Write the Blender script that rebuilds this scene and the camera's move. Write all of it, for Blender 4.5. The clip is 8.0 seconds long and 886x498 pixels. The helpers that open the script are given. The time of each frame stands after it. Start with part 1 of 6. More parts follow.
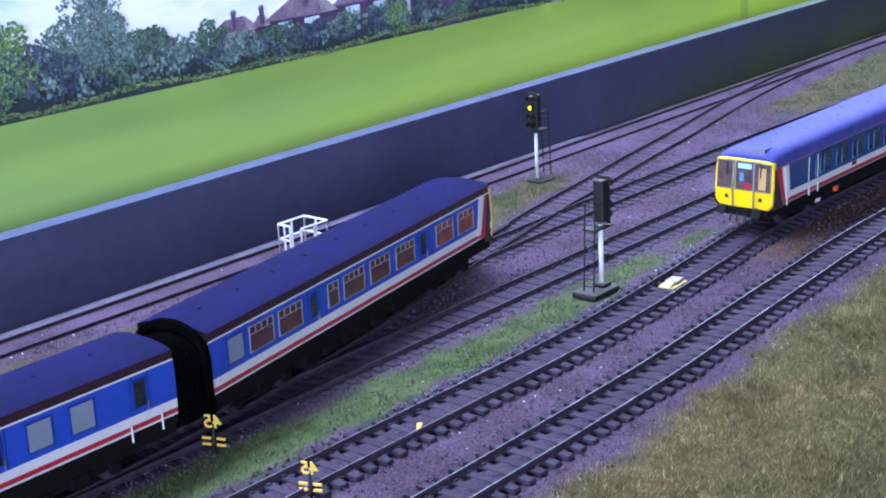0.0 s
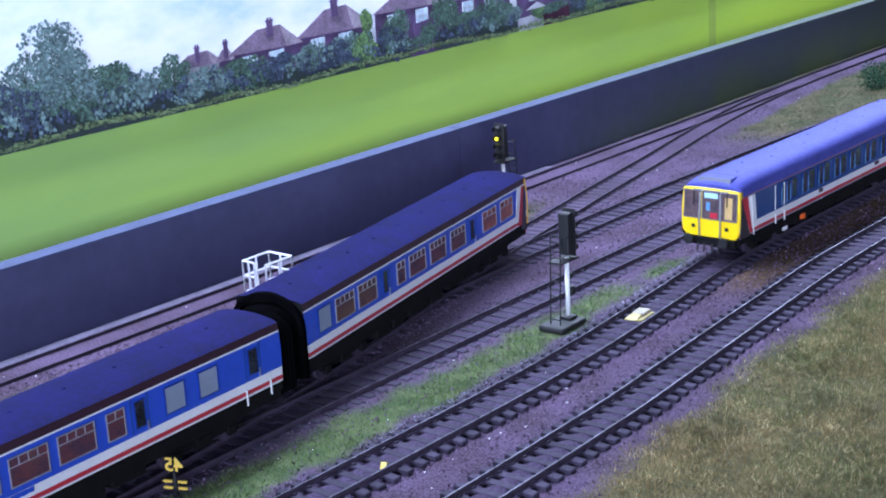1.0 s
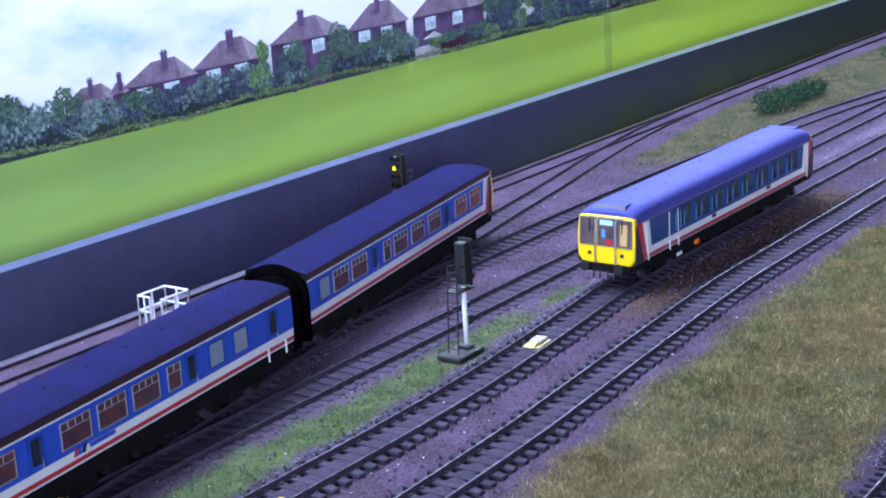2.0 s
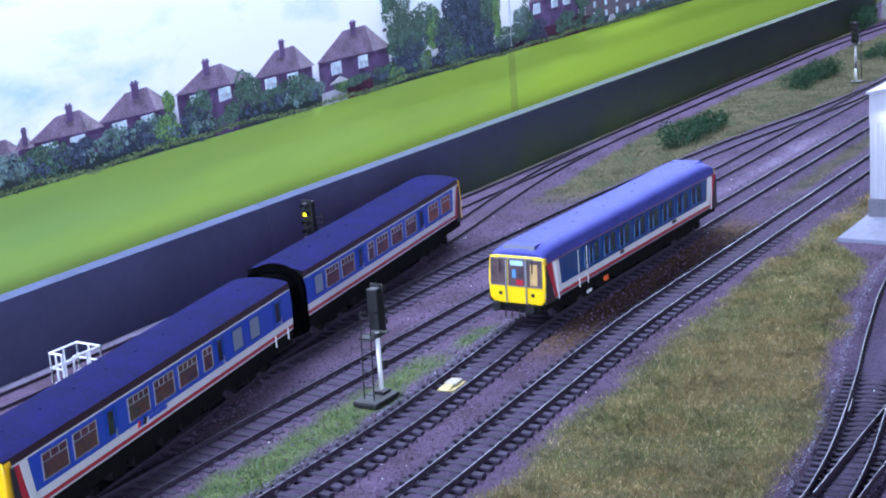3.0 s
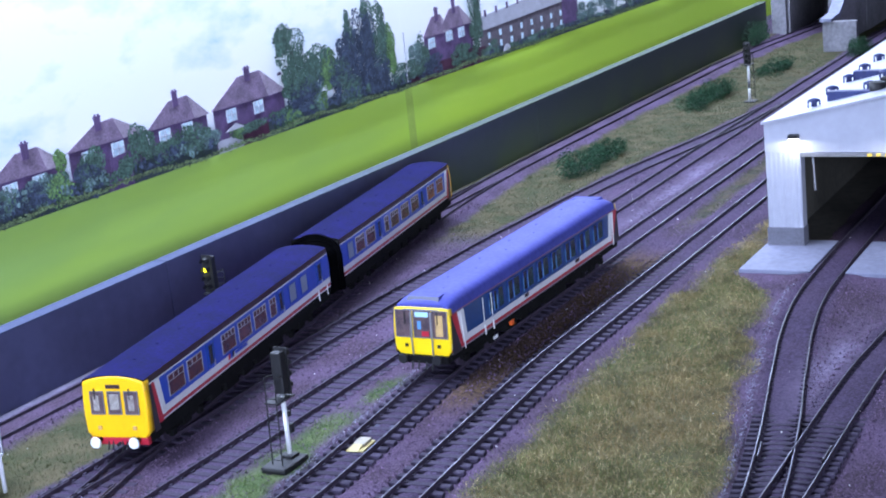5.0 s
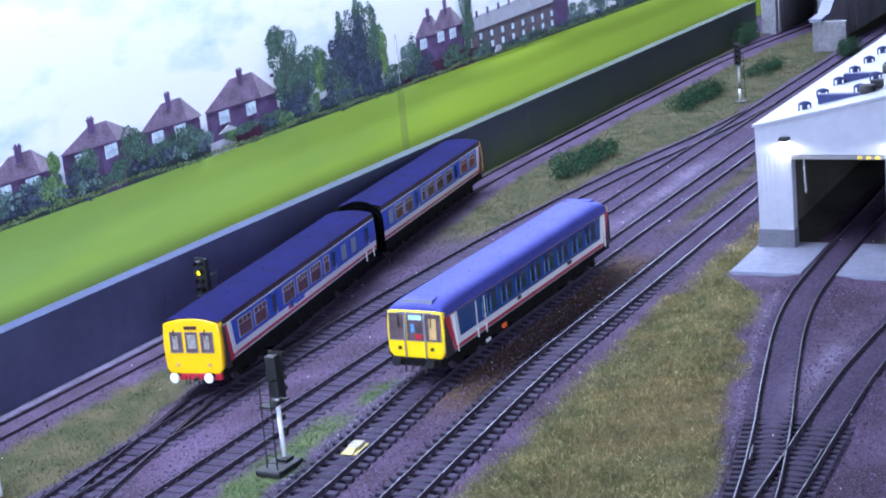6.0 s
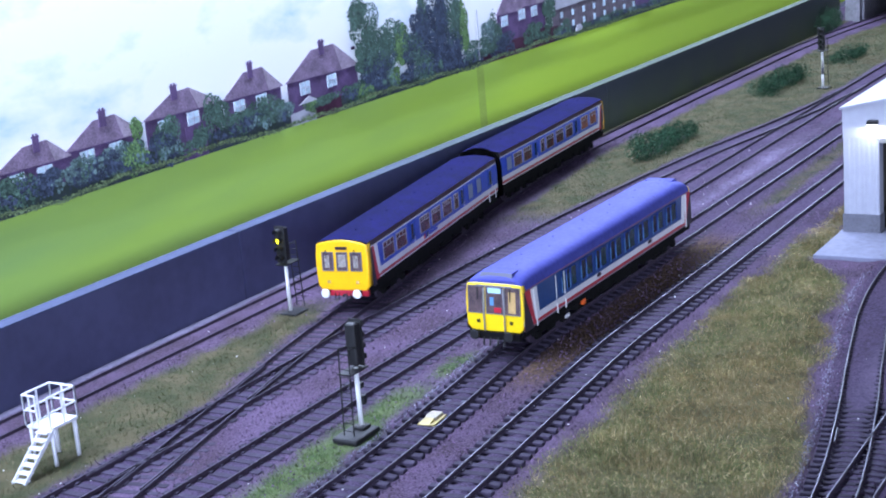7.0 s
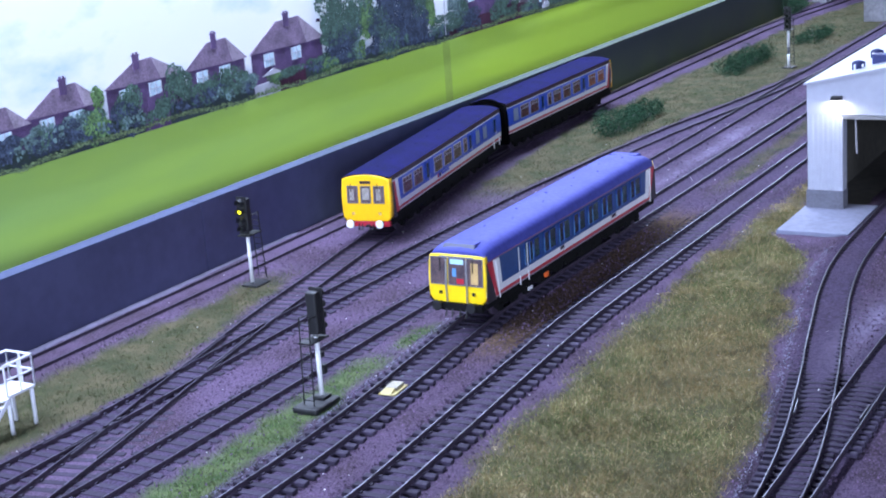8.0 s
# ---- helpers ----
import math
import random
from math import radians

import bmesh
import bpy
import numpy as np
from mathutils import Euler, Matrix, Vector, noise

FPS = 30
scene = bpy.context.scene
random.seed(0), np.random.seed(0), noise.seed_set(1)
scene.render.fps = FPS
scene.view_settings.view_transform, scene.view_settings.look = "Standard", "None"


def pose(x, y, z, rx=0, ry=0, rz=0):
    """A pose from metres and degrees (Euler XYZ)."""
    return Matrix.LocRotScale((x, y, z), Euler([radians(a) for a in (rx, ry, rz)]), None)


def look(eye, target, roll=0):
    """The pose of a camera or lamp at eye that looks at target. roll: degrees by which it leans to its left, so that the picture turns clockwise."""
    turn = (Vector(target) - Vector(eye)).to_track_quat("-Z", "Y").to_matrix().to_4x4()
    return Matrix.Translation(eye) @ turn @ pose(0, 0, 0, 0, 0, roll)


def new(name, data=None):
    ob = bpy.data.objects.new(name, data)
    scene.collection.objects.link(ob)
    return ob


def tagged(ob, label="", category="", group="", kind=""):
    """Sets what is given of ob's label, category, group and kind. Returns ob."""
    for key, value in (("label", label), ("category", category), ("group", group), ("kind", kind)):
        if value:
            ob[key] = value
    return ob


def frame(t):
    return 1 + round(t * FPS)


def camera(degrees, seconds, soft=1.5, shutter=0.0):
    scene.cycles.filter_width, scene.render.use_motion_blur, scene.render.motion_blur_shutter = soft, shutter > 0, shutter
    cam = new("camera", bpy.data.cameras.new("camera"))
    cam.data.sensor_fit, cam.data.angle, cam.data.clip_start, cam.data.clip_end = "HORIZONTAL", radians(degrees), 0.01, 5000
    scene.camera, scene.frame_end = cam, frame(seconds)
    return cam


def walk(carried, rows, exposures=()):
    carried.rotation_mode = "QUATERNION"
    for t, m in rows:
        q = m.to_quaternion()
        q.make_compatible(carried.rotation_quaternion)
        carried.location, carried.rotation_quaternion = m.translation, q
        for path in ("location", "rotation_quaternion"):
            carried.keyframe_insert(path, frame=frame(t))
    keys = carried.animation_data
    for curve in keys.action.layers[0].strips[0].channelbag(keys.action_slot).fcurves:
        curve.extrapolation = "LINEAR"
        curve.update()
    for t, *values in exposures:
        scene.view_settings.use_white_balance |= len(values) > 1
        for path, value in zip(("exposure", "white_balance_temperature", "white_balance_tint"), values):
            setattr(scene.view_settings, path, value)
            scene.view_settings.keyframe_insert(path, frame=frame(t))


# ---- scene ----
cam = camera(32.8, 8.0, soft=2.0)
PATH = [
    (0, (-0.728, -0.406, 0.246), (0.718, 0.847, -0.336), -2.8),
    (0.5, (-0.721, -0.406, 0.249), (0.742, 0.834, -0.317), -3.5),
    (1, (-0.719, -0.408, 0.25), (0.752, 0.828, -0.304), -3.3),
    (1.5, (-0.717, -0.412, 0.252), (0.787, 0.793, -0.282), -3.4),
    (1.7, (-0.715, -0.412, 0.251), (0.815, 0.759, -0.286), -3.2),
    (2.8, (-0.719, -0.417, 0.26), (0.883, 0.67, -0.242), -4.0),
    (3, (-0.718, -0.417, 0.259), (0.91, 0.637, -0.232), -4.3),
    (3.5, (-0.706, -0.416, 0.259), (0.949, 0.599, -0.22), -4.8),
    (4, (-0.71, -0.42, 0.265), (0.969, 0.556, -0.214), -5.2),
    (4.5, (-0.707, -0.415, 0.272), (0.977, 0.552, -0.205), -5.8),
    (5.8, (-0.704, -0.414, 0.283), (1.0, 0.507, -0.214), -5.7),
    (6, (-0.708, -0.414, 0.283), (0.991, 0.522, -0.207), -5.8),
    (6.5, (-0.716, -0.407, 0.285), (0.946, 0.599, -0.189), -5.4),
    (7, (-0.709, -0.404, 0.275), (0.942, 0.607, -0.225), -4.9),
    (7.5, (-0.708, -0.408, 0.27), (0.959, 0.567, -0.249), -4.5),
    (8, (-0.706, -0.405, 0.267), (0.961, 0.568, -0.258), -4.2),
]
walk(cam, [(t, look(eye, target, roll)) for t, eye, target, roll in PATH])

# ---- light ----
world = bpy.data.worlds.new("hall_air")
world.use_nodes = True
scene.world = world
world.node_tree.nodes["Background"].inputs[0].default_value = (0.50, 0.52, 0.95, 1)
world.node_tree.nodes["Background"].inputs[1].default_value = 0.05


def area_lamp(name, m, sx, sy, power, color):
    d = bpy.data.lights.new(name, "AREA")
    d.shape, d.size, d.size_y, d.energy, d.color = "RECTANGLE", sx, sy, power, color
    ob = new(name, d)
    ob.matrix_world = m
    return ob


COOL = (0.60, 0.72, 1.03)
area_lamp("pelmet_lamp", look((0.35, 0.235, 0.47), (0.35, 0.06, 0.0)), 3.2, 0.06, 35.0, COOL)
# low fill light added from the front left, not a known lamp
area_lamp("front_fill", look((-2.6, -1.75, 0.52), (0.2, 0.1, 0.05)), 1.5, 0.7, 120.0, COOL)

# ---- materials ----


def material(name, color, rough=0.6, metal=0.0, vary=0.15, scale=60.0, bump=0.0, bscale=900.0, spread=0.0, tint=None, coat=0.0, spec=0.5):
    """A surface with a coarse and a fine variation of its colour, fine relief, and a change from piece to piece."""
    m = bpy.data.materials.new(name)
    m.use_nodes = True
    nt = m.node_tree
    b = nt.nodes["Principled BSDF"]
    b.inputs["Roughness"].default_value, b.inputs["Metallic"].default_value = rough, metal
    b.inputs["Coat Weight"].default_value = coat
    b.inputs["Specular IOR Level"].default_value = spec
    tc = nt.nodes.new("ShaderNodeTexCoord")
    n1, n2 = nt.nodes.new("ShaderNodeTexNoise"), nt.nodes.new("ShaderNodeTexNoise")
    n1.inputs["Scale"].default_value, n2.inputs["Scale"].default_value = scale, scale * 9
    n1.inputs["Detail"].default_value = n2.inputs["Detail"].default_value = 4
    nt.links.new(tc.outputs["Object"], n1.inputs["Vector"])
    nt.links.new(tc.outputs["Object"], n2.inputs["Vector"])
    add = nt.nodes.new("ShaderNodeMath")
    add.operation = "ADD"
    nt.links.new(n1.outputs["Fac"], add.inputs[0])
    nt.links.new(n2.outputs["Fac"], add.inputs[1])
    ramp = nt.nodes.new("ShaderNodeMapRange")
    ramp.inputs["From Min"].default_value, ramp.inputs["From Max"].default_value = 0.7, 1.3
    nt.links.new(add.outputs[0], ramp.inputs["Value"])
    mix = nt.nodes.new("ShaderNodeMix")
    mix.data_type = "RGBA"
    other = tint or tuple(c * (1 - vary * 1.6) for c in color)
    mix.inputs["A"].default_value = (*other, 1)
    mix.inputs["B"].default_value = (*(min(1, c * (1 + vary * 0.6)) for c in color), 1)
    nt.links.new(ramp.outputs["Result"], mix.inputs["Factor"])
    out = mix.outputs["Result"]
    if spread:
        info = nt.nodes.new("ShaderNodeNewGeometry") if spread < 0 else nt.nodes.new("ShaderNodeObjectInfo")
        hsv = nt.nodes.new("ShaderNodeHueSaturation")
        rng = nt.nodes.new("ShaderNodeMapRange")
        rng.inputs["To Min"].default_value, rng.inputs["To Max"].default_value = 1 - abs(spread), 1 + abs(spread)
        nt.links.new(info.outputs["Random Per Island" if spread < 0 else "Random"], rng.inputs["Value"])
        nt.links.new(rng.outputs["Result"], hsv.inputs["Value"])
        nt.links.new(out, hsv.inputs["Color"])
        out = hsv.outputs["Color"]
    nt.links.new(out, b.inputs["Base Color"])
    if bump:
        nb = nt.nodes.new("ShaderNodeTexNoise")
        nb.inputs["Scale"].default_value, nb.inputs["Detail"].default_value = bscale, 5
        nt.links.new(tc.outputs["Object"], nb.inputs["Vector"])
        bp = nt.nodes.new("ShaderNodeBump")
        bp.inputs["Strength"].default_value, bp.inputs["Distance"].default_value = bump, 0.001
        nt.links.new(nb.outputs["Fac"], bp.inputs["Height"])
        nt.links.new(bp.outputs["Normal"], b.inputs["Normal"])
    return m


def glowing(name, color, strength):
    m = bpy.data.materials.new(name)
    m.use_nodes = True
    b = m.node_tree.nodes["Principled BSDF"]
    b.inputs["Base Color"].default_value = (*color, 1)
    b.inputs["Emission Color"].default_value, b.inputs["Emission Strength"].default_value = (*color, 1), strength
    return m


M_SLEEPER = material("sleeper_plastic", (0.046, 0.036, 0.062), 0.8, vary=0.3, scale=300, spread=0.25, spec=0.2)
M_RAILSIDE = material("rusty_rail", (0.052, 0.037, 0.060), 0.8, vary=0.3, scale=200, spec=0.2)
M_RAILTOP = material("dull_rail_head", (0.085, 0.072, 0.108), 0.45, 0.2, vary=0.5, scale=50, spec=0.2)
M_RAILSHINE = material("polished_rail", (0.12, 0.115, 0.15), 0.45, 0.6, vary=0.5, scale=45)
M_STONE = material("ballast_stone", (0.132, 0.088, 0.148), 0.95, vary=0.3, scale=30, spread=-0.75, spec=0.15)
M_WALL = material("dark_wall_paint", (0.064, 0.066, 0.140), 0.6, vary=0.14, scale=12, bump=0.05)


def mossy(m, foot, top):
    """Green algae on the far stretch, densest at the foot."""
    nt = m.node_tree
    b = nt.nodes["Principled BSDF"]
    old = b.inputs["Base Color"].links[0].from_socket
    tc, sp, n = nt.nodes.new("ShaderNodeTexCoord"), nt.nodes.new("ShaderNodeSeparateXYZ"), nt.nodes.new("ShaderNodeTexNoise")
    n.inputs["Scale"].default_value, n.inputs["Detail"].default_value = 14, 5
    nt.links.new(tc.outputs["Object"], sp.inputs[0])
    nt.links.new(tc.outputs["Object"], n.inputs["Vector"])
    def ranged(socket, a, c):
        r = nt.nodes.new("ShaderNodeMapRange")
        r.inputs["From Min"].default_value, r.inputs["From Max"].default_value = a, c
        nt.links.new(socket, r.inputs["Value"])
        return r.outputs["Result"]
    def times(p, q):
        k = nt.nodes.new("ShaderNodeMath")
        k.operation = "MULTIPLY"
        nt.links.new(p, k.inputs[0])
        nt.links.new(q, k.inputs[1])
        return k.outputs[0]
    f = times(times(ranged(sp.outputs["X"], 0.14, 0.40), ranged(sp.outputs["Z"], top, foot)), ranged(n.outputs["Fac"], 0.05, 0.62))
    x = nt.nodes.new("ShaderNodeMix")
    x.data_type = "RGBA"
    x.inputs["B"].default_value = (0.072, 0.100, 0.042, 1)
    nt.links.new(f, x.inputs["Factor"])
    g = nt.nodes.new("ShaderNodeMix")
    g.data_type = "RGBA"
    g.inputs["B"].default_value = (0.034, 0.050, 0.046, 1)
    far = nt.nodes.new("ShaderNodeMapRange")
    far.inputs["From Min"].default_value, far.inputs["From Max"].default_value, far.inputs["To Max"].default_value = 0.15, 0.75, 0.85
    nt.links.new(sp.outputs["X"], far.inputs["Value"])
    nt.links.new(far.outputs["Result"], g.inputs["Factor"])
    nt.links.new(old, g.inputs["A"])
    nt.links.new(g.outputs["Result"], x.inputs["A"])
    nt.links.new(x.outputs["Result"], b.inputs["Base Color"])


mossy(M_WALL, 0.004, 0.040)
M_COPING = material("pale_blue_coping", (0.062, 0.074, 0.150), 0.6, vary=0.16, scale=30, bump=0.1)
mossy(M_COPING, 0.0, 0.085)
M_CONCRETE = material("concrete", (0.24, 0.235, 0.26), 0.85, vary=0.25, scale=25, bump=0.2, bscale=500)
M_SLAB = material("pale_slab", (0.20, 0.21, 0.29), 0.8, vary=0.15, scale=25, bump=0.1)
M_SHED = material("white_cladding", (0.34, 0.35, 0.41), 0.5, vary=0.06, scale=20)
M_SHEDSHADE = material("shed_inside_shade", (0.055, 0.048, 0.036), 0.9, vary=0.3, scale=20)
M_PLINTH = material("grey_plinth", (0.13, 0.13, 0.16), 0.8, vary=0.2, scale=60)
M_BLACK = material("black_plastic", (0.008, 0.008, 0.010), 0.6, vary=0.2, scale=150)
M_UNDER = material("underframe_black", (0.006, 0.0055, 0.006), 0.9, vary=0.4, scale=120, spec=0.15)
M_WHITE = material("white_paint", (0.82, 0.82, 0.82), 0.4, vary=0.08, scale=150)
M_GREYWHITE = material("pale_grey_paint", (0.72, 0.71, 0.73), 0.35, vary=0.06, scale=60)
M_BLUE = material("rail_blue_paint", (0.020, 0.072, 0.47), 0.3, vary=0.08, scale=40)
M_NAVY = material("deep_blue_paint", (0.016, 0.06, 0.20), 0.3, vary=0.10, scale=40)
M_RED = material("red_paint", (0.46, 0.020, 0.040), 0.35, vary=0.08, scale=60)
M_MAROON = material("maroon_paint", (0.034, 0.012, 0.022), 0.45, vary=0.1, scale=60)
M_AMBER = material("cab_amber_yellow", (0.93, 0.51, 0.006), 0.35, vary=0.04, scale=60)
M_YELLOW = material("warning_yellow", (0.92, 0.62, 0.008), 0.35, vary=0.04, scale=60)
M_ROOF_DARK = material("dark_roof_paint", (0.011, 0.010, 0.060), 0.8, vary=0.4, scale=45, tint=(0.010, 0.011, 0.036), spec=0.02)
M_ROOF_BLUE = material("blue_grey_roof_paint", (0.070, 0.078, 0.335), 0.6, vary=0.16, scale=40, spec=0.10)
M_GLASS = material("window_glass", (0.022, 0.017, 0.032), 0.10, vary=0.9, scale=150, tint=(0.150, 0.045, 0.040))
M_GLASS_DARK = material("dark_window_glass", (0.022, 0.028, 0.035), 0.08, vary=0.5, scale=90)
M_FROST = material("frosted_glass", (0.22, 0.26, 0.34), 0.35, vary=0.08, scale=120)
M_CHROME = material("bare_metal", (0.70, 0.70, 0.74), 0.3, 0.9, vary=0.1, scale=200)
M_FRAME = material("satin_window_frame", (0.36, 0.34, 0.38), 0.4, 0.3, vary=0.2, scale=200)
M_BLUE_DEEP = material("deep_blue_frame", (0.012, 0.045, 0.26), 0.35, vary=0.1, scale=60)
M_SIGNY = material("sign_yellow", (0.90, 0.60, 0.10), 0.5, vary=0.1, scale=200)
M_CREAM = material("cream_plastic", (0.50, 0.40, 0.13), 0.5, vary=0.15, scale=300)
M_ORANGE = material("orange_paint", (0.85, 0.13, 0.02), 0.4, vary=0.1, scale=200)
M_LENS = glowing("signal_yellow_light", (0.95, 0.90, 0.02), 4.0)
M_LAMP = glowing("shed_lamp_glow", (0.92, 0.95, 1.0), 22.0)
M_BLIND = material("pale_blue_blind", (0.42, 0.68, 0.82), 0.5, vary=0.1, scale=300)

# ---- builders ----


def part(name, bm, mats, parent=None, label="", kind=""):
    """Links a bmesh as one mesh object under a thing or a part."""
    me = bpy.data.meshes.new(name)
    bm.to_mesh(me)
    bm.free()
    for m in (mats if isinstance(mats, (list, tuple)) else [mats]):
        me.materials.append(m)
    ob = new(name, me)
    if parent is not None:
        ob.parent = parent
    if label or kind:
        tagged(ob, label, kind=kind)
    return ob


def thing(name, m, label, category, group="", kind=""):
    ob = new(name)
    ob.empty_display_size = 0.01
    ob.matrix_world = m
    return tagged(ob, label, category, group, kind)


def box(bm, x0, x1, y0, y1, z0, z1, mi=0, bevel=0.0):
    """A block; bevel rounds its edges."""
    vs = [bm.verts.new((x, y, z)) for x in (x0, x1) for y in (y0, y1) for z in (z0, z1)]
    fs = [bm.faces.new([vs[i] for i in q]) for q in ((0, 1, 3, 2), (4, 6, 7, 5), (0, 4, 5, 1), (2, 3, 7, 6), (0, 2, 6, 4), (1, 5, 7, 3))]
    for f in fs:
        f.material_index = mi
    if bevel:
        es = {e for f in fs for e in f.edges}
        r = bmesh.ops.bevel(bm, geom=list(es), offset=bevel, segments=2, affect="EDGES", profile=0.5)
        for f in r["faces"]:
            f.material_index = mi
    return fs


def rod(bm, p0, p1, r, n=8, mi=0, r1=None):
    """A round bar from p0 to p1."""
    p0, p1 = Vector(p0), Vector(p1)
    q = (p1 - p0).to_track_quat("Z", "Y")
    r1 = r if r1 is None else r1
    rings = [[bm.verts.new(p + q @ Vector((rr * math.cos(a), rr * math.sin(a), 0))) for a in (2 * math.pi * i / n for i in range(n))] for p, rr in ((p0, r), (p1, r1))]
    for i in range(n):
        f = bm.faces.new((rings[0][i], rings[0][(i + 1) % n], rings[1][(i + 1) % n], rings[1][i]))
        f.material_index, f.smooth = mi, n > 6
    for ring in (rings[0][::-1], rings[1]):
        bm.faces.new(ring).material_index = mi


def slabpoly(bm, pts, y0, y1, mi=0):
    """A flat polygon in x and z, given its thickness along y."""
    a = [bm.verts.new((x, y0, z)) for x, z in pts]
    b = [bm.verts.new((x, y1, z)) for x, z in pts]
    n = len(pts)
    fs = [bm.faces.new(a), bm.faces.new(b[::-1])] + [bm.faces.new((a[i], b[i], b[(i + 1) % n], a[(i + 1) % n])) for i in range(n)]
    for f in fs:
        f.material_index = mi
    bmesh.ops.recalc_face_normals(bm, faces=fs)
    return fs


def loft(bm, rings, mats, closed=True, smooth=True):
    """Skins rings of points; mats gives each strip's material."""
    vs = [[bm.verts.new(p) for p in ring] for ring in rings]
    n = len(rings[0])
    for a, b in zip(vs, vs[1:]):
        for i in range(n if closed else n - 1):
            f = bm.faces.new((a[i], b[i], b[(i + 1) % n], a[(i + 1) % n]))
            f.material_index, f.smooth = mats[i], smooth
    return vs


def raw(name, verts, faces, mats, parent=None, label="", kind="", index=None):
    me = bpy.data.meshes.new(name)
    me.from_pydata(verts, [], faces)
    for m in (mats if isinstance(mats, (list, tuple)) else [mats]):
        me.materials.append(m)
    if index is not None:
        me.polygons.foreach_set("material_index", index)
    ob = new(name, me)
    ob.parent = parent
    if label or kind:
        tagged(ob, label, kind=kind)
    return ob


# ---- the lie of the tracks: centre lines, x along the wall, y towards it ----
GAUGE = 0.0172
RAIL_H = 0.0023
A_LINE = [(-1.0, 0.203), (-0.5, 0.203), (0.0, 0.203), (0.4, 0.205), (0.65, 0.207), (0.9, 0.208), (1.2, 0.206), (1.35, 0.197), (1.5, 0.180), (1.75, 0.150)]
R_LINE = [(-0.9, 0.046), (-0.7, 0.046), (-0.5, 0.0465), (-0.4, 0.051), (-0.33, 0.059), (-0.27, 0.070), (-0.2, 0.084), (-0.14, 0.098), (-0.08, 0.111), (-0.01, 0.126), (0.05, 0.136),
          (0.12, 0.149), (0.2, 0.162), (0.28, 0.177), (0.35, 0.189), (0.42, 0.198), (0.5, 0.204), (0.56, 0.2065), (0.65, 0.207), (0.9, 0.208), (1.2, 0.206)]
B_LINE = [(-1.0, 0.102), (-0.5, 0.102), (-0.2, 0.102), (0.0, 0.106), (0.15, 0.106), (0.3, 0.103), (0.45, 0.094), (0.565, 0.083), (0.68, 0.066), (0.78, 0.054), (0.9, 0.048)]
C_LINE = [(-1.0, 0.046), (-0.5, 0.046), (-0.2, 0.047), (0.0, 0.048), (0.4, 0.048), (0.9, 0.047), (1.7, 0.045)]
D_LINE = [(-1.0, -0.0185), (-0.5, -0.0188), (-0.34, -0.0195), (-0.24, -0.0205), (-0.19, -0.020), (-0.14, -0.0175), (-0.08, -0.012), (-0.02, -0.006), (0.03, -0.001), (0.1, 0.0), (0.3, -0.002), (0.7, -0.004), (1.7, -0.006)]
E_LINE = [(-1.0, -0.080), (-0.5, -0.078), (-0.35, -0.0757), (-0.28, -0.0748), (-0.2, -0.0726), (-0.1, -0.0655), (-0.0, -0.059), (0.05, -0.0568), (0.2, -0.0575), (0.5, -0.0585), (1.7, -0.060)]
S1_LINE = [(-0.7, -0.236), (-0.3, -0.236), (-0.16, -0.2335), (-0.115, -0.2285), (-0.073, -0.2215), (-0.04, -0.215), (-0.01, -0.209), (0.036, -0.1985), (0.075, -0.1905), (0.115, -0.182), (0.165, -0.174), (0.21, -0.170), (0.31, -0.168), (0.62, -0.168)]
S2_LINE = [(-0.16, -0.2365), (-0.08, -0.2355), (0.0, -0.2345), (0.06, -0.2345), (0.12, -0.238), (0.2, -0.245), (0.31, -0.248), (0.62, -0.248)]


def along(line, step):
    """Points and headings at even steps on a smooth curve through line."""
    p = np.array(line, float)
    xs = np.arange(p[0, 0], p[-1, 0], 0.004)
    ys = np.interp(xs, p[:, 0], p[:, 1])
    k = np.hanning(17)
    k /= k.sum()
    ys = np.convolve(np.pad(ys, 8, mode="reflect", reflect_type="odd"), k, "valid")
    s = np.concatenate([[0], np.cumsum(np.hypot(np.diff(xs), np.diff(ys)))])
    t = np.arange(0, s[-1], step)
    x, y = np.interp(t, s, xs), np.interp(t, s, ys)
    h = np.arctan2(np.gradient(y), np.gradient(x))
    return x, y, h


def y_on(line, x):
    p = np.array(line)
    return np.interp(x, p[:, 0], p[:, 1])


LINES = [A_LINE, R_LINE, B_LINE, C_LINE, D_LINE, E_LINE, S1_LINE, S2_LINE]

# ---- ground: one sheet of ballast, earth and grass ----


def smooth(a, b, v):
    t = np.clip((v - a) / (b - a), 0, 1)
    return t * t * (3 - 2 * t)


def band(v, a, b, soft=0.006):
    return smooth(a - soft, a + soft, v) * (1 - smooth(b - soft, b + soft, v))


def wobble(x, y, s=35.0, seed=0.0):
    """An uneven field between -1 and 1: three octaves of smoothed lattice noise."""
    def lattice(i, j, k):
        v = np.sin(i * 127.1 + j * 311.7 + k * 74.7) * 43758.5453
        return (v - np.floor(v)) * 2 - 1
    total = 0.0
    for k, (f, w) in enumerate(((0.55, 0.8), (1.25, 0.5), (2.9, 0.3))):
        u, v = np.asarray(x) * s * f + seed * 3.7, np.asarray(y) * s * f + seed * 1.9
        i, j = np.floor(u), np.floor(v)
        a, b = u - i, v - j
        a, b = a * a * (3 - 2 * a), b * b * (3 - 2 * b)
        q = seed + k
        total = total + w * ((lattice(i, j, q) * (1 - a) + lattice(i + 1, j, q) * a) * (1 - b) + (lattice(i, j + 1, q) * (1 - a) + lattice(i + 1, j + 1, q) * a) * b)
    return np.clip(total, -1, 1)


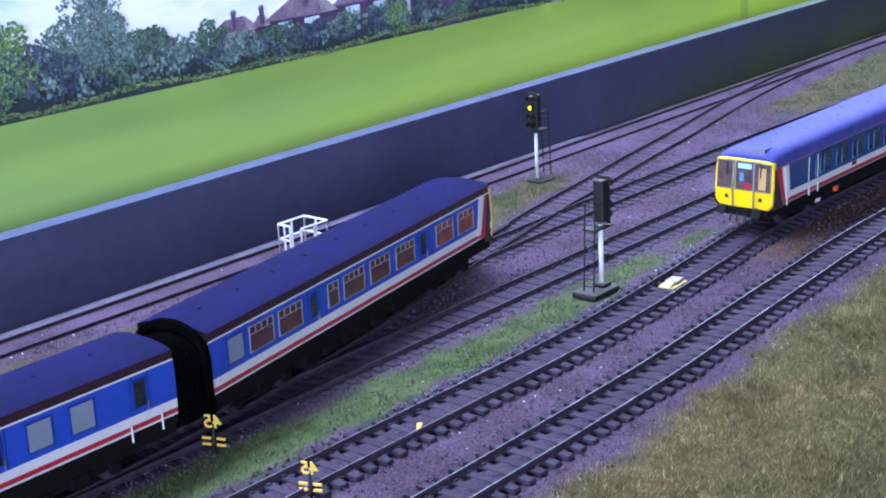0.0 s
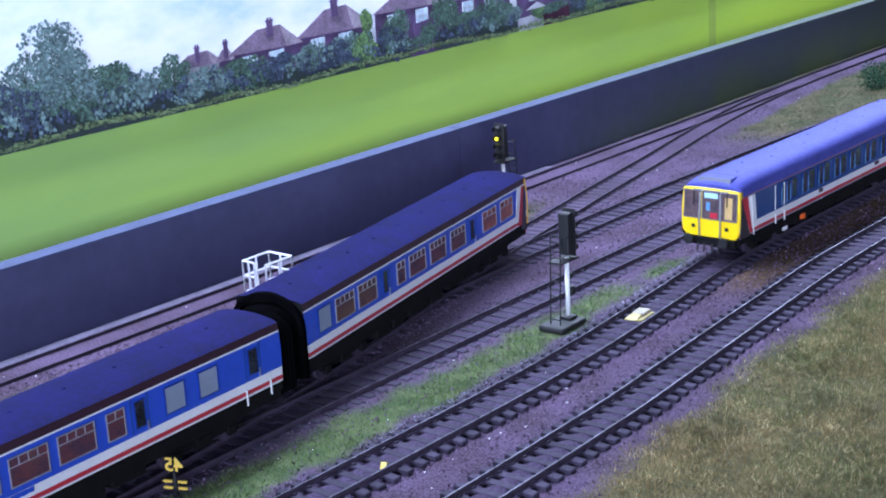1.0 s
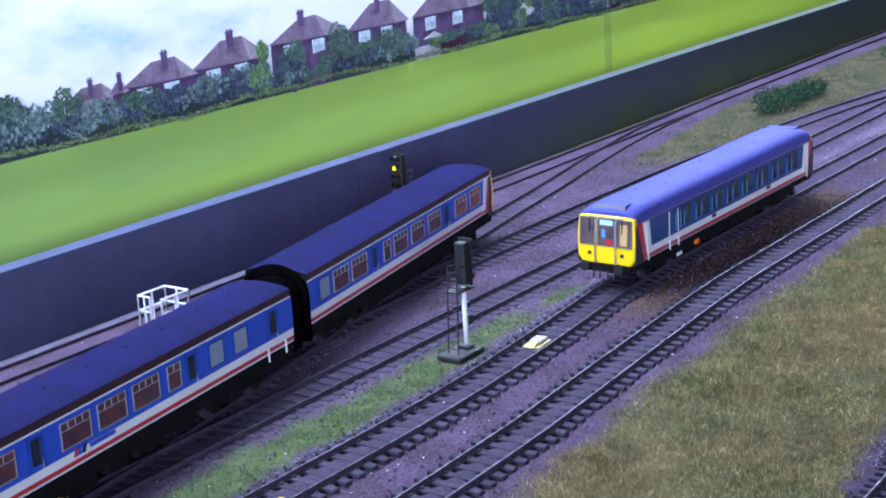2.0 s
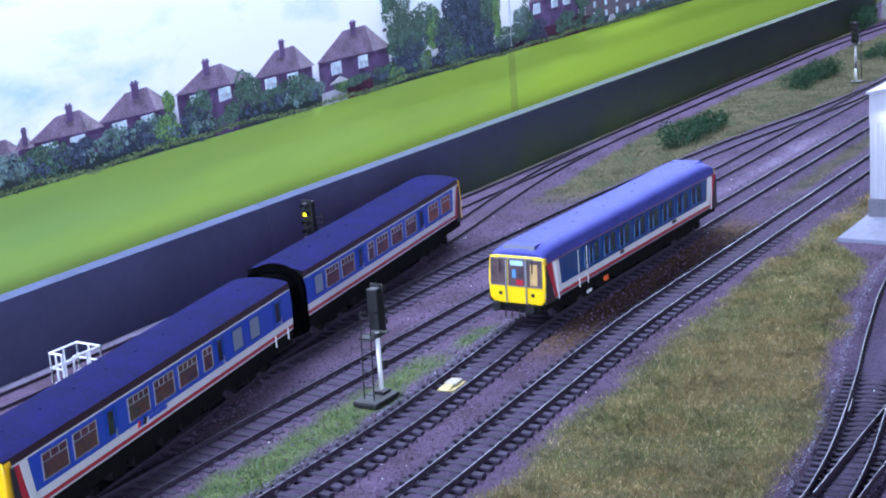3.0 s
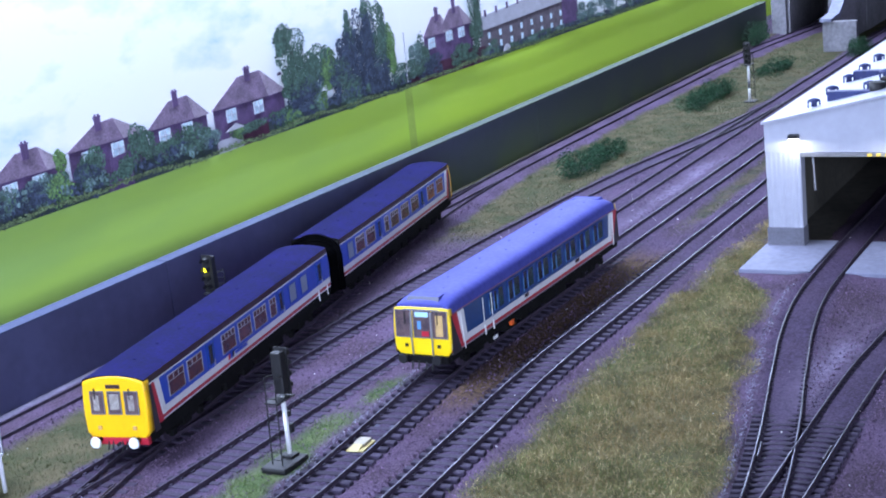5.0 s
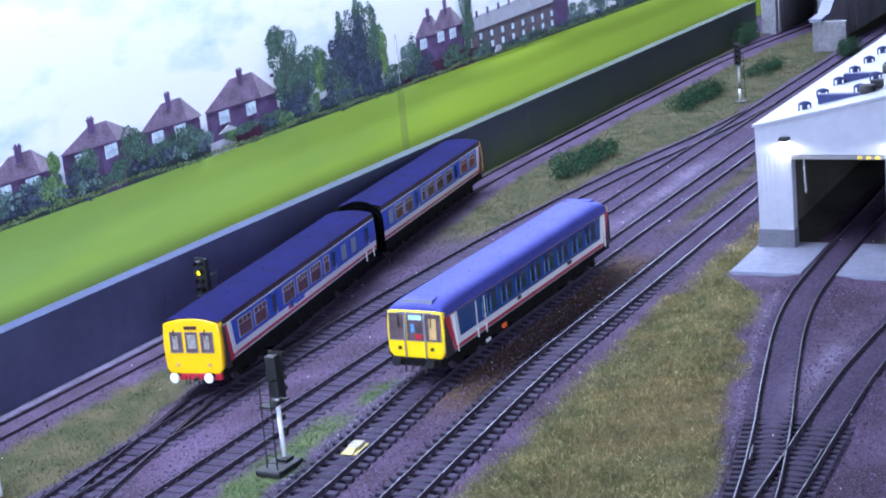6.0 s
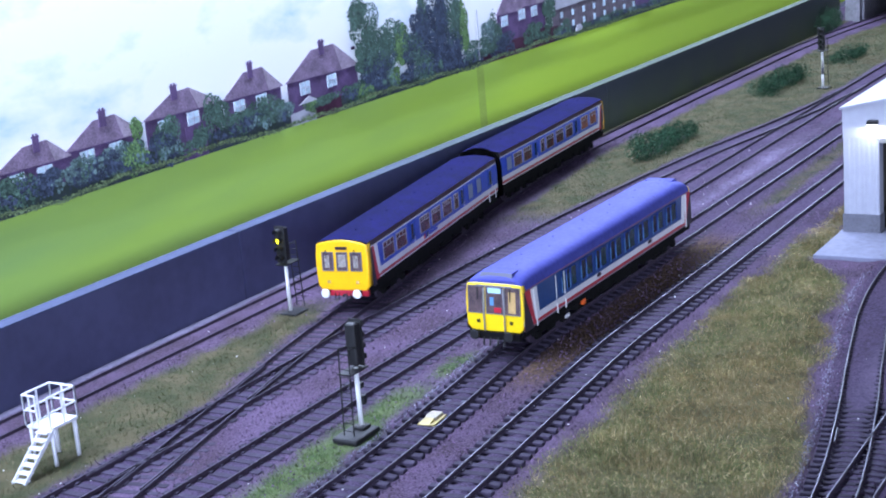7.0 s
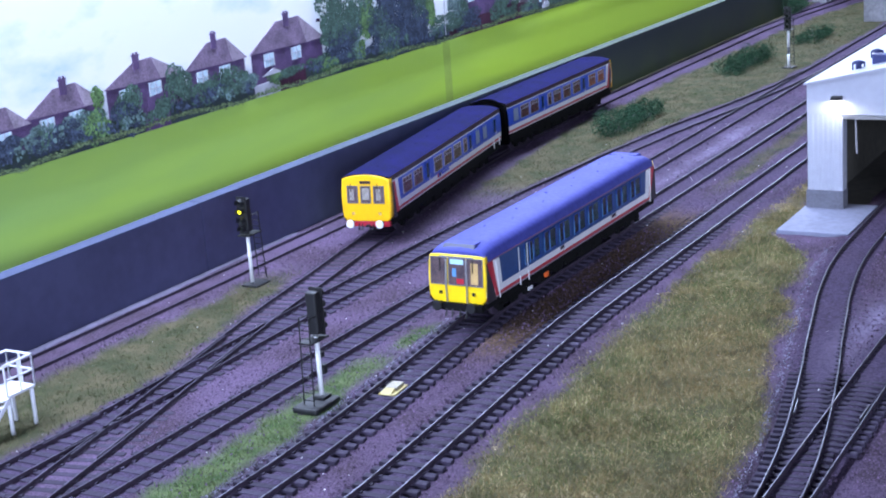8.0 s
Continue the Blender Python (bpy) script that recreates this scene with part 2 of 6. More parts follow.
S1_EDGE = [(-1.0, -0.236), (-0.3, -0.222), (-0.158, -0.2165), (-0.116, -0.211), (-0.077, -0.204), (-0.034, -0.195), (0.032, -0.180), (0.131, -0.155), (0.203, -0.146), (0.245, -0.112), (0.31, -0.109), (1.7, -0.109)]


def track_gap(x, y, lines=LINES):
    d = np.full(np.shape(x), 9.0)
    for line in lines:
        inside = (x >= line[0][0]) & (x <= line[-1][0])
        d = np.where(inside, np.minimum(d, np.abs(y - y_on(line, x))), d)
    return d


def meadow(x, y):
    """Where the tall dry grass grows between the running lines and the shed roads."""
    w = 0.006 * wobble(x, y, 60)
    return smooth(-0.003, 0.016, y_on(E_LINE, x) - 0.024 - y + w) * smooth(-0.002, 0.010, y - y_on(S1_EDGE, x) + w)


def verge(x, y):
    """Where the short bright green grass grows between the two middle tracks."""
    w = 0.005 * wobble(x, y, 80, 2.0)
    long = band(x, -0.60, -0.055, 0.02)
    tuft = band(x, -0.035, 0.005, 0.012)
    d = y_on(D_LINE, x)
    return band(y + w, d + 0.021, 0.0265, 0.005) * np.maximum(long, tuft)


def bank(x, y):
    """Where the olive grass grows on the far side."""
    w = 0.006 * wobble(x, y, 50, 4.0)
    r = np.maximum(y_on(R_LINE, x), y_on(B_LINE, x))
    one = band(y + w, r + 0.020, 0.181, 0.006) * (1 - smooth(0.03, 0.10, x))
    top = np.minimum(y_on(R_LINE, x), y_on(A_LINE, x)) - 0.024
    low = np.maximum(y_on(B_LINE, x) + 0.019, 0.066 + 0 * x)
    two = band(y + w, low, top, 0.004) * smooth(0.26, 0.36, x)
    three = band(y + w * 0.5, 0.2185, 0.230, 0.004) * smooth(0.22, 0.36, x)
    four = band(y + w * 0.5, -0.036, -0.022, 0.004) * band(x, 0.37, 0.78, 0.05) * 0.8
    return np.maximum.reduce([one, two, three * 0.9, four])


def rust_shadow(x, y):
    # rust-brown ballast beside the railcar, with its cast shadow put into the colour
    return band(y, -0.046, -0.016, 0.008) * band(x, -0.03, 0.28, 0.03)


def pale(x, y):
    """Where pale dust lies on the ballast."""
    w = 0.75 + 0.5 * wobble(x, y, 90, 7.0)
    return np.clip(w * (np.exp(-(((x - 0.50) / 0.16) ** 2) - ((y - 0.023) / 0.008) ** 2) + np.exp(-(((x - 0.08) / 0.07) ** 2) - ((y + 0.213) / 0.011) ** 2)), 0, 1)


def dark_bed(x, y):
    """Where the bed between and beside the rails is darker, and the far ballast with it."""
    d = track_gap(x, y, [B_LINE, C_LINE, D_LINE, E_LINE, S1_LINE, S2_LINE])
    return (1 - smooth(0.0125, 0.0175, d + 0.0015 * wobble(x, y, 140, 5.0))) * (0.85 + 0.15 * wobble(x, y, 70, 9.0)) * (1 - 0.6 * smooth(0.10, 0.40, x) * (y > -0.1)) + 0.5 * smooth(0.05, 0.35, x) * (y > -0.1) * (0.8 + 0.4 * wobble(x, y, 30, 3.0))


def filled(x, y):
    """Where the shed roads are filled up to the sleepers' tops."""
    shed = smooth(-0.030, 0.000, x) * (y < -0.125)
    wall = 0.95 * (1 - smooth(0.016, 0.022, np.abs(y - y_on(A_LINE, x))))
    return np.maximum.reduce([shed, wall, 0.9 * smooth(0.08, 0.34, x)])


def height(x, y):
    d = track_gap(x, y)
    near = track_gap(x, y, [D_LINE, E_LINE, S1_LINE, S2_LINE])
    h = -0.0037 + 0.0009 * (1 - smooth(0.016, 0.024, d)) - 0.0019 * (1 - smooth(0.0155, 0.019, near)) + 0.0021 * (1 - smooth(0.0035, 0.0075, near))
    h = h + 0.0004 * wobble(x, y, 160) * smooth(0.010, 0.022, d)
    h = h + (-0.0020 - h) * filled(x, y) * (1 - smooth(0.016, 0.022, d))
    return h + 0.0004 * meadow(x, y)


def ground():
    xs, ys = np.arange(-1.1, 1.76, 0.004), np.arange(-0.46, 0.284, 0.004)
    gx, gy = np.meshgrid(xs, ys)
    gz = height(gx, gy)
    v = np.stack([gx.ravel(), gy.ravel(), gz.ravel()], 1)
    n, k = len(xs), len(ys)
    i = (np.arange(k - 1)[:, None] * n + np.arange(n - 1)[None, :]).ravel()
    f = np.stack([i, i + 1, i + n + 1, i + n], 1)
    m = bpy.data.materials.new("layout_ground")
    m.use_nodes = True
    nt = m.node_tree
    b = nt.nodes["Principled BSDF"]
    b.inputs["Roughness"].default_value = 0.95
    b.inputs["Specular IOR Level"].default_value = 0.15
    tc = nt.nodes.new("ShaderNodeTexCoord")

    def noisy(scale, lo, hi, c0, c1, detail=4):
        t = nt.nodes.new("ShaderNodeTexNoise")
        t.inputs["Scale"].default_value, t.inputs["Detail"].default_value = scale, detail
        nt.links.new(tc.outputs["Object"], t.inputs["Vector"])
        r = nt.nodes.new("ShaderNodeMapRange")
        r.inputs["From Min"].default_value, r.inputs["From Max"].default_value = lo, hi
        nt.links.new(t.outputs["Fac"], r.inputs["Value"])
        x = nt.nodes.new("ShaderNodeMix")
        x.data_type = "RGBA"
        x.inputs["A"].default_value, x.inputs["B"].default_value = (*c0, 1), (*c1, 1)
        nt.links.new(r.outputs["Result"], x.inputs["Factor"])
        return x.outputs["Result"]

    def over(a, c, name):
        at = nt.nodes.new("ShaderNodeAttribute")
        at.attribute_name = name
        x = nt.nodes.new("ShaderNodeMix")
        x.data_type = "RGBA"
        nt.links.new(at.outputs["Fac"], x.inputs["Factor"])
        nt.links.new(a, x.inputs["A"])
        nt.links.new(c, x.inputs["B"])
        return x.outputs["Result"]

    grit = noisy(1000, 0.38, 0.64, (0.020, 0.014, 0.024), (0.158, 0.106, 0.178), 3)
    broad = noisy(22, 0.40, 0.62, (0.044, 0.028, 0.036), (0.125, 0.084, 0.148), 9)
    x = nt.nodes.new("ShaderNodeMix")
    x.data_type = "RGBA"
    x.inputs["Factor"].default_value = 0.5
    nt.links.new(grit, x.inputs["A"])
    nt.links.new(broad, x.inputs["B"])
    col = over(x.outputs["Result"], noisy(700, 0.3, 0.7, (0.024, 0.017, 0.033), (0.088, 0.062, 0.118)), "dark_bed")
    col = over(col, noisy(500, 0.35, 0.65, (0.045, 0.030, 0.020), (0.165, 0.105, 0.060)), "rust_shadow")
    col = over(col, noisy(240, 0.3, 0.7, (0.12, 0.095, 0.15), (0.23, 0.19, 0.28)), "pale")
    col = over(col, noisy(60, 0.35, 0.65, (0.085, 0.084, 0.040), (0.165, 0.136, 0.066)), "meadow")
    col = over(col, noisy(90, 0.35, 0.65, (0.050, 0.085, 0.030), (0.11, 0.14, 0.06)), "verge")
    col = over(col, noisy(50, 0.35, 0.65, (0.046, 0.052, 0.024), (0.098, 0.084, 0.046)), "bank")
    nt.links.new(col, b.inputs["Base Color"])
    t = nt.nodes.new("ShaderNodeTexNoise")
    t.inputs["Scale"].default_value, t.inputs["Detail"].default_value = 1100, 4
    nt.links.new(tc.outputs["Object"], t.inputs["Vector"])
    bp = nt.nodes.new("ShaderNodeBump")
    bp.inputs["Strength"].default_value, bp.inputs["Distance"].default_value = 0.8, 0.0012
    nt.links.new(t.outputs["Fac"], bp.inputs["Height"])
    nt.links.new(bp.outputs["Normal"], b.inputs["Normal"])
    ob = raw("ground", v.tolist(), f.tolist(), m)
    for name, fn in (("dark_bed", dark_bed), ("pale", pale), ("meadow", meadow), ("verge", verge), ("bank", bank), ("rust_shadow", rust_shadow)):
        a = ob.data.attributes.new(name, "FLOAT", "POINT")
        a.data.foreach_set("value", fn(gx, gy).ravel().astype(np.float32))
    ob.data.polygons.foreach_set("use_smooth", np.ones(len(f), bool))
    return tagged(ob, "purple-grey ballast and earth ground with grass patches", "ground", kind="structure")


ground()


def baseboard():
    t = thing("baseboard", pose(0, 0, 0), "dark-edged timber baseboard that carries the layout", "baseboard", kind="structure")
    bm = bmesh.new()
    box(bm, -1.1, 1.756, -0.46, 0.30, -0.024, -0.007)
    part("board", bm, M_PLINTH, t)
    bm = bmesh.new()
    box(bm, -1.1, 1.756, -0.474, -0.4605, -0.10, -0.004)
    part("fascia", bm, M_BLACK, t)
    for x in (-1.0, 0.3, 1.6):
        for y in (-0.42, 0.24):
            bm = bmesh.new()
            box(bm, x - 0.025, x + 0.025, y - 0.025, y + 0.025, -0.95, -0.0245)
            part("leg", bm, M_PLINTH, t)


baseboard()


def hall():
    """Plain walls, floor and ceiling that close the room round the layout."""
    m = material("hall_paint", (0.30, 0.30, 0.34), 0.9, vary=0.1, scale=2)
    mf = material("hall_floor_cover", (0.16, 0.14, 0.14), 0.8, vary=0.2, scale=3)
    for name, b, mm in (("floor", (-4, 4.4, -4, 2.5, -1.0, -0.951), mf), ("ceiling", (-4, 4.4, -4, 2.5, 3.0, 3.1), m), ("wall_north", (-4, 4.4, 2.5, 2.6, -1, 3), m),
                        ("wall_south", (-4, 4.4, -4.1, -4, -1, 3), m), ("wall_east", (4.4, 4.5, -4, 2.5, -1, 3), m), ("wall_west", (-4.1, -4, -4, 2.5, -1, 3), m)):
        bm = bmesh.new()
        box(bm, *b)
        tagged(part(name, bm, mm), "plain grey painted hall " + name.split("_")[0], name.split("_")[0], kind="structure")


hall()


M_FOOT = material("dull_concrete", (0.125, 0.108, 0.165), 0.9, vary=0.3, scale=60, bump=0.3)


def boundary_wall():
    t = thing("wall_back", pose(0, 0, 0), "dark slate-blue model boundary wall with a pale coping", "wall", kind="structure")
    x = -1.1

    def top(v):
        return 0.0450 + 0.0016 * v
    for length in (0.55, 0.61, 0.60, 0.82):
        a, b = x + 0.0006, x + length - 0.0006
        bm = bmesh.new()
        slabpoly(bm, [(a, -0.007), (b, -0.007), (b, top(b) - 0.0013), (a, top(a) - 0.0013)], 0.2262, 0.2365)
        part("wall_panel", bm, M_WALL, t)
        bm = bmesh.new()
        slabpoly(bm, [(a, top(a) - 0.0012), (b, top(b) - 0.0012), (b, top(b)), (a, top(a))], 0.2252, 0.2372)
        part("coping", bm, M_COPING, t, "blue-grey coping strip")
        x += length
    bm = bmesh.new()
    box(bm, -1.1, 0.16, 0.2165, 0.2258, -0.0060, -0.0021, bevel=0.0006)
    part("footing", bm, M_FOOT, t, "pale concrete strip at the wall's foot")


boundary_wall()

# ---- tracks ----


def sleeper_mesh(w, l, h):
    bm = bmesh.new()
    vs = [(sx * (w / 2 - c), sy * (l / 2 - c), z) for z, c in ((-h, 0), (-0.0003, 0), (0, 0.0003)) for sx, sy in ((-1, -1), (1, -1), (1, 1), (-1, 1))]
    v = [bm.verts.new(p) for p in vs]
    for k in (0, 4):
        for i in range(4):
            bm.faces.new((v[k + i], v[k + (i + 1) % 4], v[k + 4 + (i + 1) % 4], v[k + 4 + i]))
    bm.faces.new(v[8:12])
    for sy in (-1, 1):
        box(bm, -0.0011, 0.0011, sy * GAUGE / 2 - 0.0016, sy * GAUGE / 2 + 0.0016, 0.0, 0.0007)
    me = bpy.data.meshes.new("sleeper")
    bm.to_mesh(me)
    bm.free()
    me.materials.append(M_SLEEPER)
    return me


SLEEPER = sleeper_mesh(0.0040, 0.0320, 0.0020)
SLEEPER_FINE = sleeper_mesh(0.0031, 0.0300, 0.0020)
RAIL_TOP = 0.0


def rail(line, side, parent, x0=None, x1=None, off=None):
    """One rail: foot, web and polished head, swept along the line."""
    x, y, h = along(line, 0.006)
    keep = (x >= (x0 if x0 is not None else -9)) & (x <= (x1 if x1 is not None else 9))
    x, y, h = x[keep], y[keep], h[keep]
    o = side * (GAUGE / 2 + 0.0004) if off is None else off
    prof = [(-0.0009, -RAIL_H), (-0.00085, -0.0020), (-0.0003, -0.0018), (-0.0003, -0.0009), (-0.00045, -0.0007), (-0.00035, 0.0), (0.00035, 0.0), (0.00045, -0.0007), (0.0003, -0.0009), (0.0003, -0.0018), (0.00085, -0.0020), (0.0009, -RAIL_H)]
    n = len(prof)
    verts, faces, idx = [], [], []
    for i, (a, b, c) in enumerate(zip(x, y, h)):
        nx, ny = -math.sin(c), math.cos(c)
        verts += [(a + nx * (o + p), b + ny * (o + p), RAIL_TOP + q) for p, q in prof]
        if i:
            for j in range(n - 1):
                k = (i - 1) * n + j
                faces.append((k, k + 1, k + n + 1, k + n))
                idx.append(1 if j == 5 else 0)
    return raw("rail", verts, faces, [M_RAILSIDE, M_RAILSHINE if line in (D_LINE, E_LINE, S1_LINE, S2_LINE) else M_RAILTOP], parent, index=idx)


def track(line, label, step=0.0086, fine=False, clear=(), lift=0.0):
    t = thing("track", pose(0, 0, 0), label, "railway track", "tracks of the layout", "structure")
    rail(line, 1, t)
    rail(line, -1, t)
    rnd = random.Random(len(line))
    for a, b, c in zip(*along(line, step)):
        if any(o[0][0] <= a <= o[-1][0] and abs(b - float(y_on(o, a))) < 0.010 for o in clear):
            continue
        ob = new("sleeper", SLEEPER_FINE if fine else SLEEPER)
        ob.parent = t
        ob.matrix_basis = pose(a + rnd.uniform(-0.0003, 0.0003), b + rnd.uniform(-0.0003, 0.0003), -RAIL_H + lift + rnd.uniform(-0.0001, 0.0001), 0, 0, math.degrees(c) + rnd.uniform(-0.8, 0.8))
    return t


def check_rails(t, line, x0, x1):
    rail(line, 1, t, x0, x1, GAUGE / 2 - 0.0014)
    rail(line, -1, t, x0, x1, -GAUGE / 2 + 0.0014)


track(A_LINE, "weathered single track on ballast beside the dark wall", lift=-0.0004)
track(C_LINE, "weathered running track with dark sleepers on ballast")
b_track = track(B_LINE, "weathered running track crossed by the junction line", clear=(C_LINE,), lift=0.0002)
r_track = track(R_LINE, "curved junction track that crosses to the wall side", clear=(A_LINE, B_LINE, C_LINE), lift=-0.0002)
check_rails(r_track, R_LINE, -0.225, -0.175)
check_rails(b_track, B_LINE, -0.225, -0.175)
check_rails(r_track, R_LINE, -0.11, -0.05)
track(D_LINE, "weathered track on which the single railcar stands")
track(E_LINE, "weathered track with shiny rails beside the dry grass")
s_track = track(S1_LINE, "curved shed track with bright rails on fine sleepers", 0.0062, True)
track(S2_LINE, "second shed track that leaves the turnout", 0.0062, True, clear=(S1_LINE,), lift=0.0002)
rail(S1_LINE, 1, s_track, -0.066, -0.045, GAUGE / 2 - 0.0014)
rail(S2_LINE, -1, s_track, -0.066, -0.045, -GAUGE / 2 + 0.0014)


def loose_stones():
    """Single grains of ballast on the beds, among them pale ones."""
    rng = np.random.default_rng(5)
    n = 110000
    x, y = rng.uniform(-0.55, 0.85, n * 3), rng.uniform(-0.33, 0.226, n * 3)
    wild = np.maximum.reduce([meadow(x, y), verge(x, y) * 0.7, bank(x, y)])
    k = (rng.random(n * 3) > wild) & (y < 0.2165) & (rng.random(n * 3) > 0.55 * smooth(0.05, 0.4, x)) & (track_gap(x, y) > 0.0085)
    k &= ~((x > 0.24) & (y < -0.105))
    x, y = x[k][:n], y[k][:n]
    z, s = height(x, y), rng.uniform(0.00020, 0.00055, len(x)) * np.where(rng.random(len(x)) < 0.18, 1.75, 1.0)
    a = rng.uniform(0, 6.28, len(x))
    verts, faces = [], []
    ox = np.stack([np.cos(a + i * 2.094) for i in range(3)], 1) * s[:, None]
    oy = np.stack([np.sin(a + i * 2.094) for i in range(3)], 1) * s[:, None]
    v = np.zeros((len(x), 4, 3))
    v[:, :3, 0], v[:, :3, 1], v[:, :3, 2] = x[:, None] + ox, y[:, None] + oy, (z - 0.0001)[:, None]
    v[:, 3, 0], v[:, 3, 1], v[:, 3, 2] = x + s * 0.3 * np.cos(a * 3), y + s * 0.3 * np.sin(a * 3), z + s * rng.uniform(0.7, 1.3, len(x))
    i = np.arange(len(x)) * 4
    f = np.concatenate([np.stack([i, i + 1, i + 3], 1), np.stack([i + 1, i + 2, i + 3], 1), np.stack([i + 2, i, i + 3], 1)])
    ob = raw("ballast_grains", v.reshape(-1, 3).tolist(), f.tolist(), M_STONE)
    tagged(ob, "loose purple-grey ballast grains on the track beds", "ballast", kind="stuff")
    # pale shoulders beside the middle track and the shed curve
    n = 2600
    x = np.concatenate([rng.uniform(-0.30, 0.02, n // 2), rng.uniform(-0.16, 0.22, n // 2)])
    y = np.concatenate([y_on(D_LINE, x[: n // 2]) + 0.0185 + rng.normal(0, 0.0016, n // 2), y_on(S1_LINE, x[n // 2:]) + 0.0185 + rng.normal(0, 0.0018, n // 2)])
    z, s = height(x, y), rng.uniform(0.00025, 0.0006, n)
    v = np.zeros((n, 4, 3))
    a = rng.uniform(0, 6.28, n)
    for i in range(3):
        v[:, i] = np.stack([x + s * np.cos(a + i * 2.094), y + s * np.sin(a + i * 2.094), z - 0.0001], 1)
    v[:, 3] = np.stack([x, y, z + s], 1)
    i = np.arange(n) * 4
    f = np.concatenate([np.stack([i, i + 1, i + 3], 1), np.stack([i + 1, i + 2, i + 3], 1), np.stack([i + 2, i, i + 3], 1)])
    ob = raw("pale_ballast", v.reshape(-1, 3).tolist(), f.tolist(), material("pale_stone", (0.25, 0.24, 0.32), 0.9, vary=0.2, scale=200, spread=-0.6))
    tagged(ob, "pale blue-grey ballast shoulder beside the tracks", "ballast", kind="stuff")
    # pale chips
    n = 420
    x, y = rng.uniform(-0.55, 0.6, n), np.where(rng.random(n) < 0.25, rng.uniform(-0.33, -0.10, n), rng.uniform(-0.10, 0.22, n))
    bm = bmesh.new()
    for a, b in zip(x, y):
        s = rng.uniform(0.0001, 0.0004)
        z = float(height(np.array([a]), np.array([b]))[0])
        box(bm, a - s, a + s, b - s * 0.7, b + s * 0.7, z, z + s)
    ob = part("pale_chips", bm, M_WHITE, None)
    tagged(ob, "scattered white stone chips on the ballast", "stones", kind="stuff")


loose_stones()


def blades(name, field, n, h0, h1, colors, label, seed, area, lean=0.8, width=0.00026, straw=0.05):
    """Static grass: single tapering, leaning fibres, the last colour strewn thinly among the rest."""
    rng = np.random.default_rng(seed)
    x, y = rng.uniform(area[0], area[1], n), rng.uniform(area[2], area[3], n)
    k = rng.random(n) < field(x, y) * (0.78 + 0.22 * wobble(x, y, 150, seed))
    x, y = x[k], y[k]
    n = len(x)
    z = height(x, y) - 0.0003
    h = rng.uniform(h0, h1, n) * (0.85 + 0.3 * wobble(x, y, 60, seed + 1.0))
    a, b = rng.uniform(0, 6.28, n), rng.uniform(0, 6.28, n) + 0.8 * wobble(x, y, 200, seed + 2.0)
    l = h * rng.uniform(0.1, lean, n)
    w = width * rng.uniform(0.7, 1.4, n)
    v = np.zeros((n, 3, 3))
    v[:, 0] = np.stack([x - w * np.cos(a), y - w * np.sin(a), z], 1)
    v[:, 1] = np.stack([x + w * np.cos(a), y + w * np.sin(a), z], 1)
    v[:, 2] = np.stack([x + l * np.cos(b), y + l * np.sin(b), z + h], 1)
    f = np.arange(n * 3).reshape(n, 3)
    mats = [material(name + "_fibre", c, 0.9, vary=0.35, scale=30, spread=-0.5, spec=0.1) for c in colors]
    m = len(colors) - 1
    pick = (np.clip(0.5 + 0.42 * wobble(x, y, 34, seed + 3.0) + rng.normal(0, 0.26, n), 0, 0.999) * m).astype(int)
    pick = np.where(rng.random(n) < straw, m, pick)
    ob = raw(name, v.reshape(-1, 3).tolist(), f.tolist(), mats, index=pick.tolist())
    return tagged(ob, label, "grass", kind="stuff")


blades("dry_grass", meadow, 720000, 0.0014, 0.0034, [(0.170, 0.195, 0.078), (0.245, 0.215, 0.092), (0.300, 0.215, 0.100), (0.58, 0.47, 0.26)], "tall dry olive-brown static grass between the tracks", 11, (-0.62, 0.95, -0.24, -0.08), 1.3, 0.00016, 0.15)
blades("green_grass", verge, 60000, 0.0009, 0.0023, [(0.07, 0.13, 0.040), (0.11, 0.17, 0.055), (0.15, 0.18, 0.08), (0.30, 0.32, 0.24)], "short bright green grass between two tracks", 12, (-0.62, 0.03, -0.01, 0.04), 1.1, 0.00018)
blades("olive_grass", bank, 330000, 0.0010, 0.0026, [(0.070, 0.098, 0.040), (0.100, 0.105, 0.046), (0.125, 0.105, 0.058), (0.22, 0.19, 0.12)], "short olive grass on the bank below the wall", 13, (-0.62, 1.5, -0.04, 0.232), 1.1, 0.00018)

# ---- printed backdrop: a flat sheet with sky, field, houses and trees in thin printed layers ----
BY = SHEET_Y = 0.2800
P_ROOF = material("print_roof", (0.27, 0.195, 0.285), 0.7, vary=0.35, scale=90)
P_ROOF2 = material("print_roof_hip", (0.42, 0.34, 0.42), 0.7, vary=0.3, scale=90)
P_BRICK = material("print_brick", (0.135, 0.080, 0.185), 0.7, vary=0.35, scale=120)
P_RENDER = material("print_render", (0.50, 0.50, 0.56), 0.7, vary=0.15, scale=90)
P_GLASS = material("print_window", (0.62, 0.78, 0.90), 0.6, vary=0.25, scale=200)
P_SHED = material("print_fence", (0.075, 0.018, 0.045), 0.7, vary=0.3, scale=150)
P_DARK = material("print_hedge", (0.035, 0.045, 0.060), 0.75, vary=0.6, scale=140, tint=(0.030, 0.055, 0.030))
P_TRUNK = material("print_trunk", (0.045, 0.040, 0.040), 0.7, vary=0.3, scale=150)
P_LEAF = [material("print_leaves", c, 0.7, vary=0.4, scale=120, spread=-0.55) for c in ((0.095, 0.175, 0.130), (0.170, 0.31, 0.110), (0.165, 0.26, 0.25), (0.066, 0.092, 0.145))]


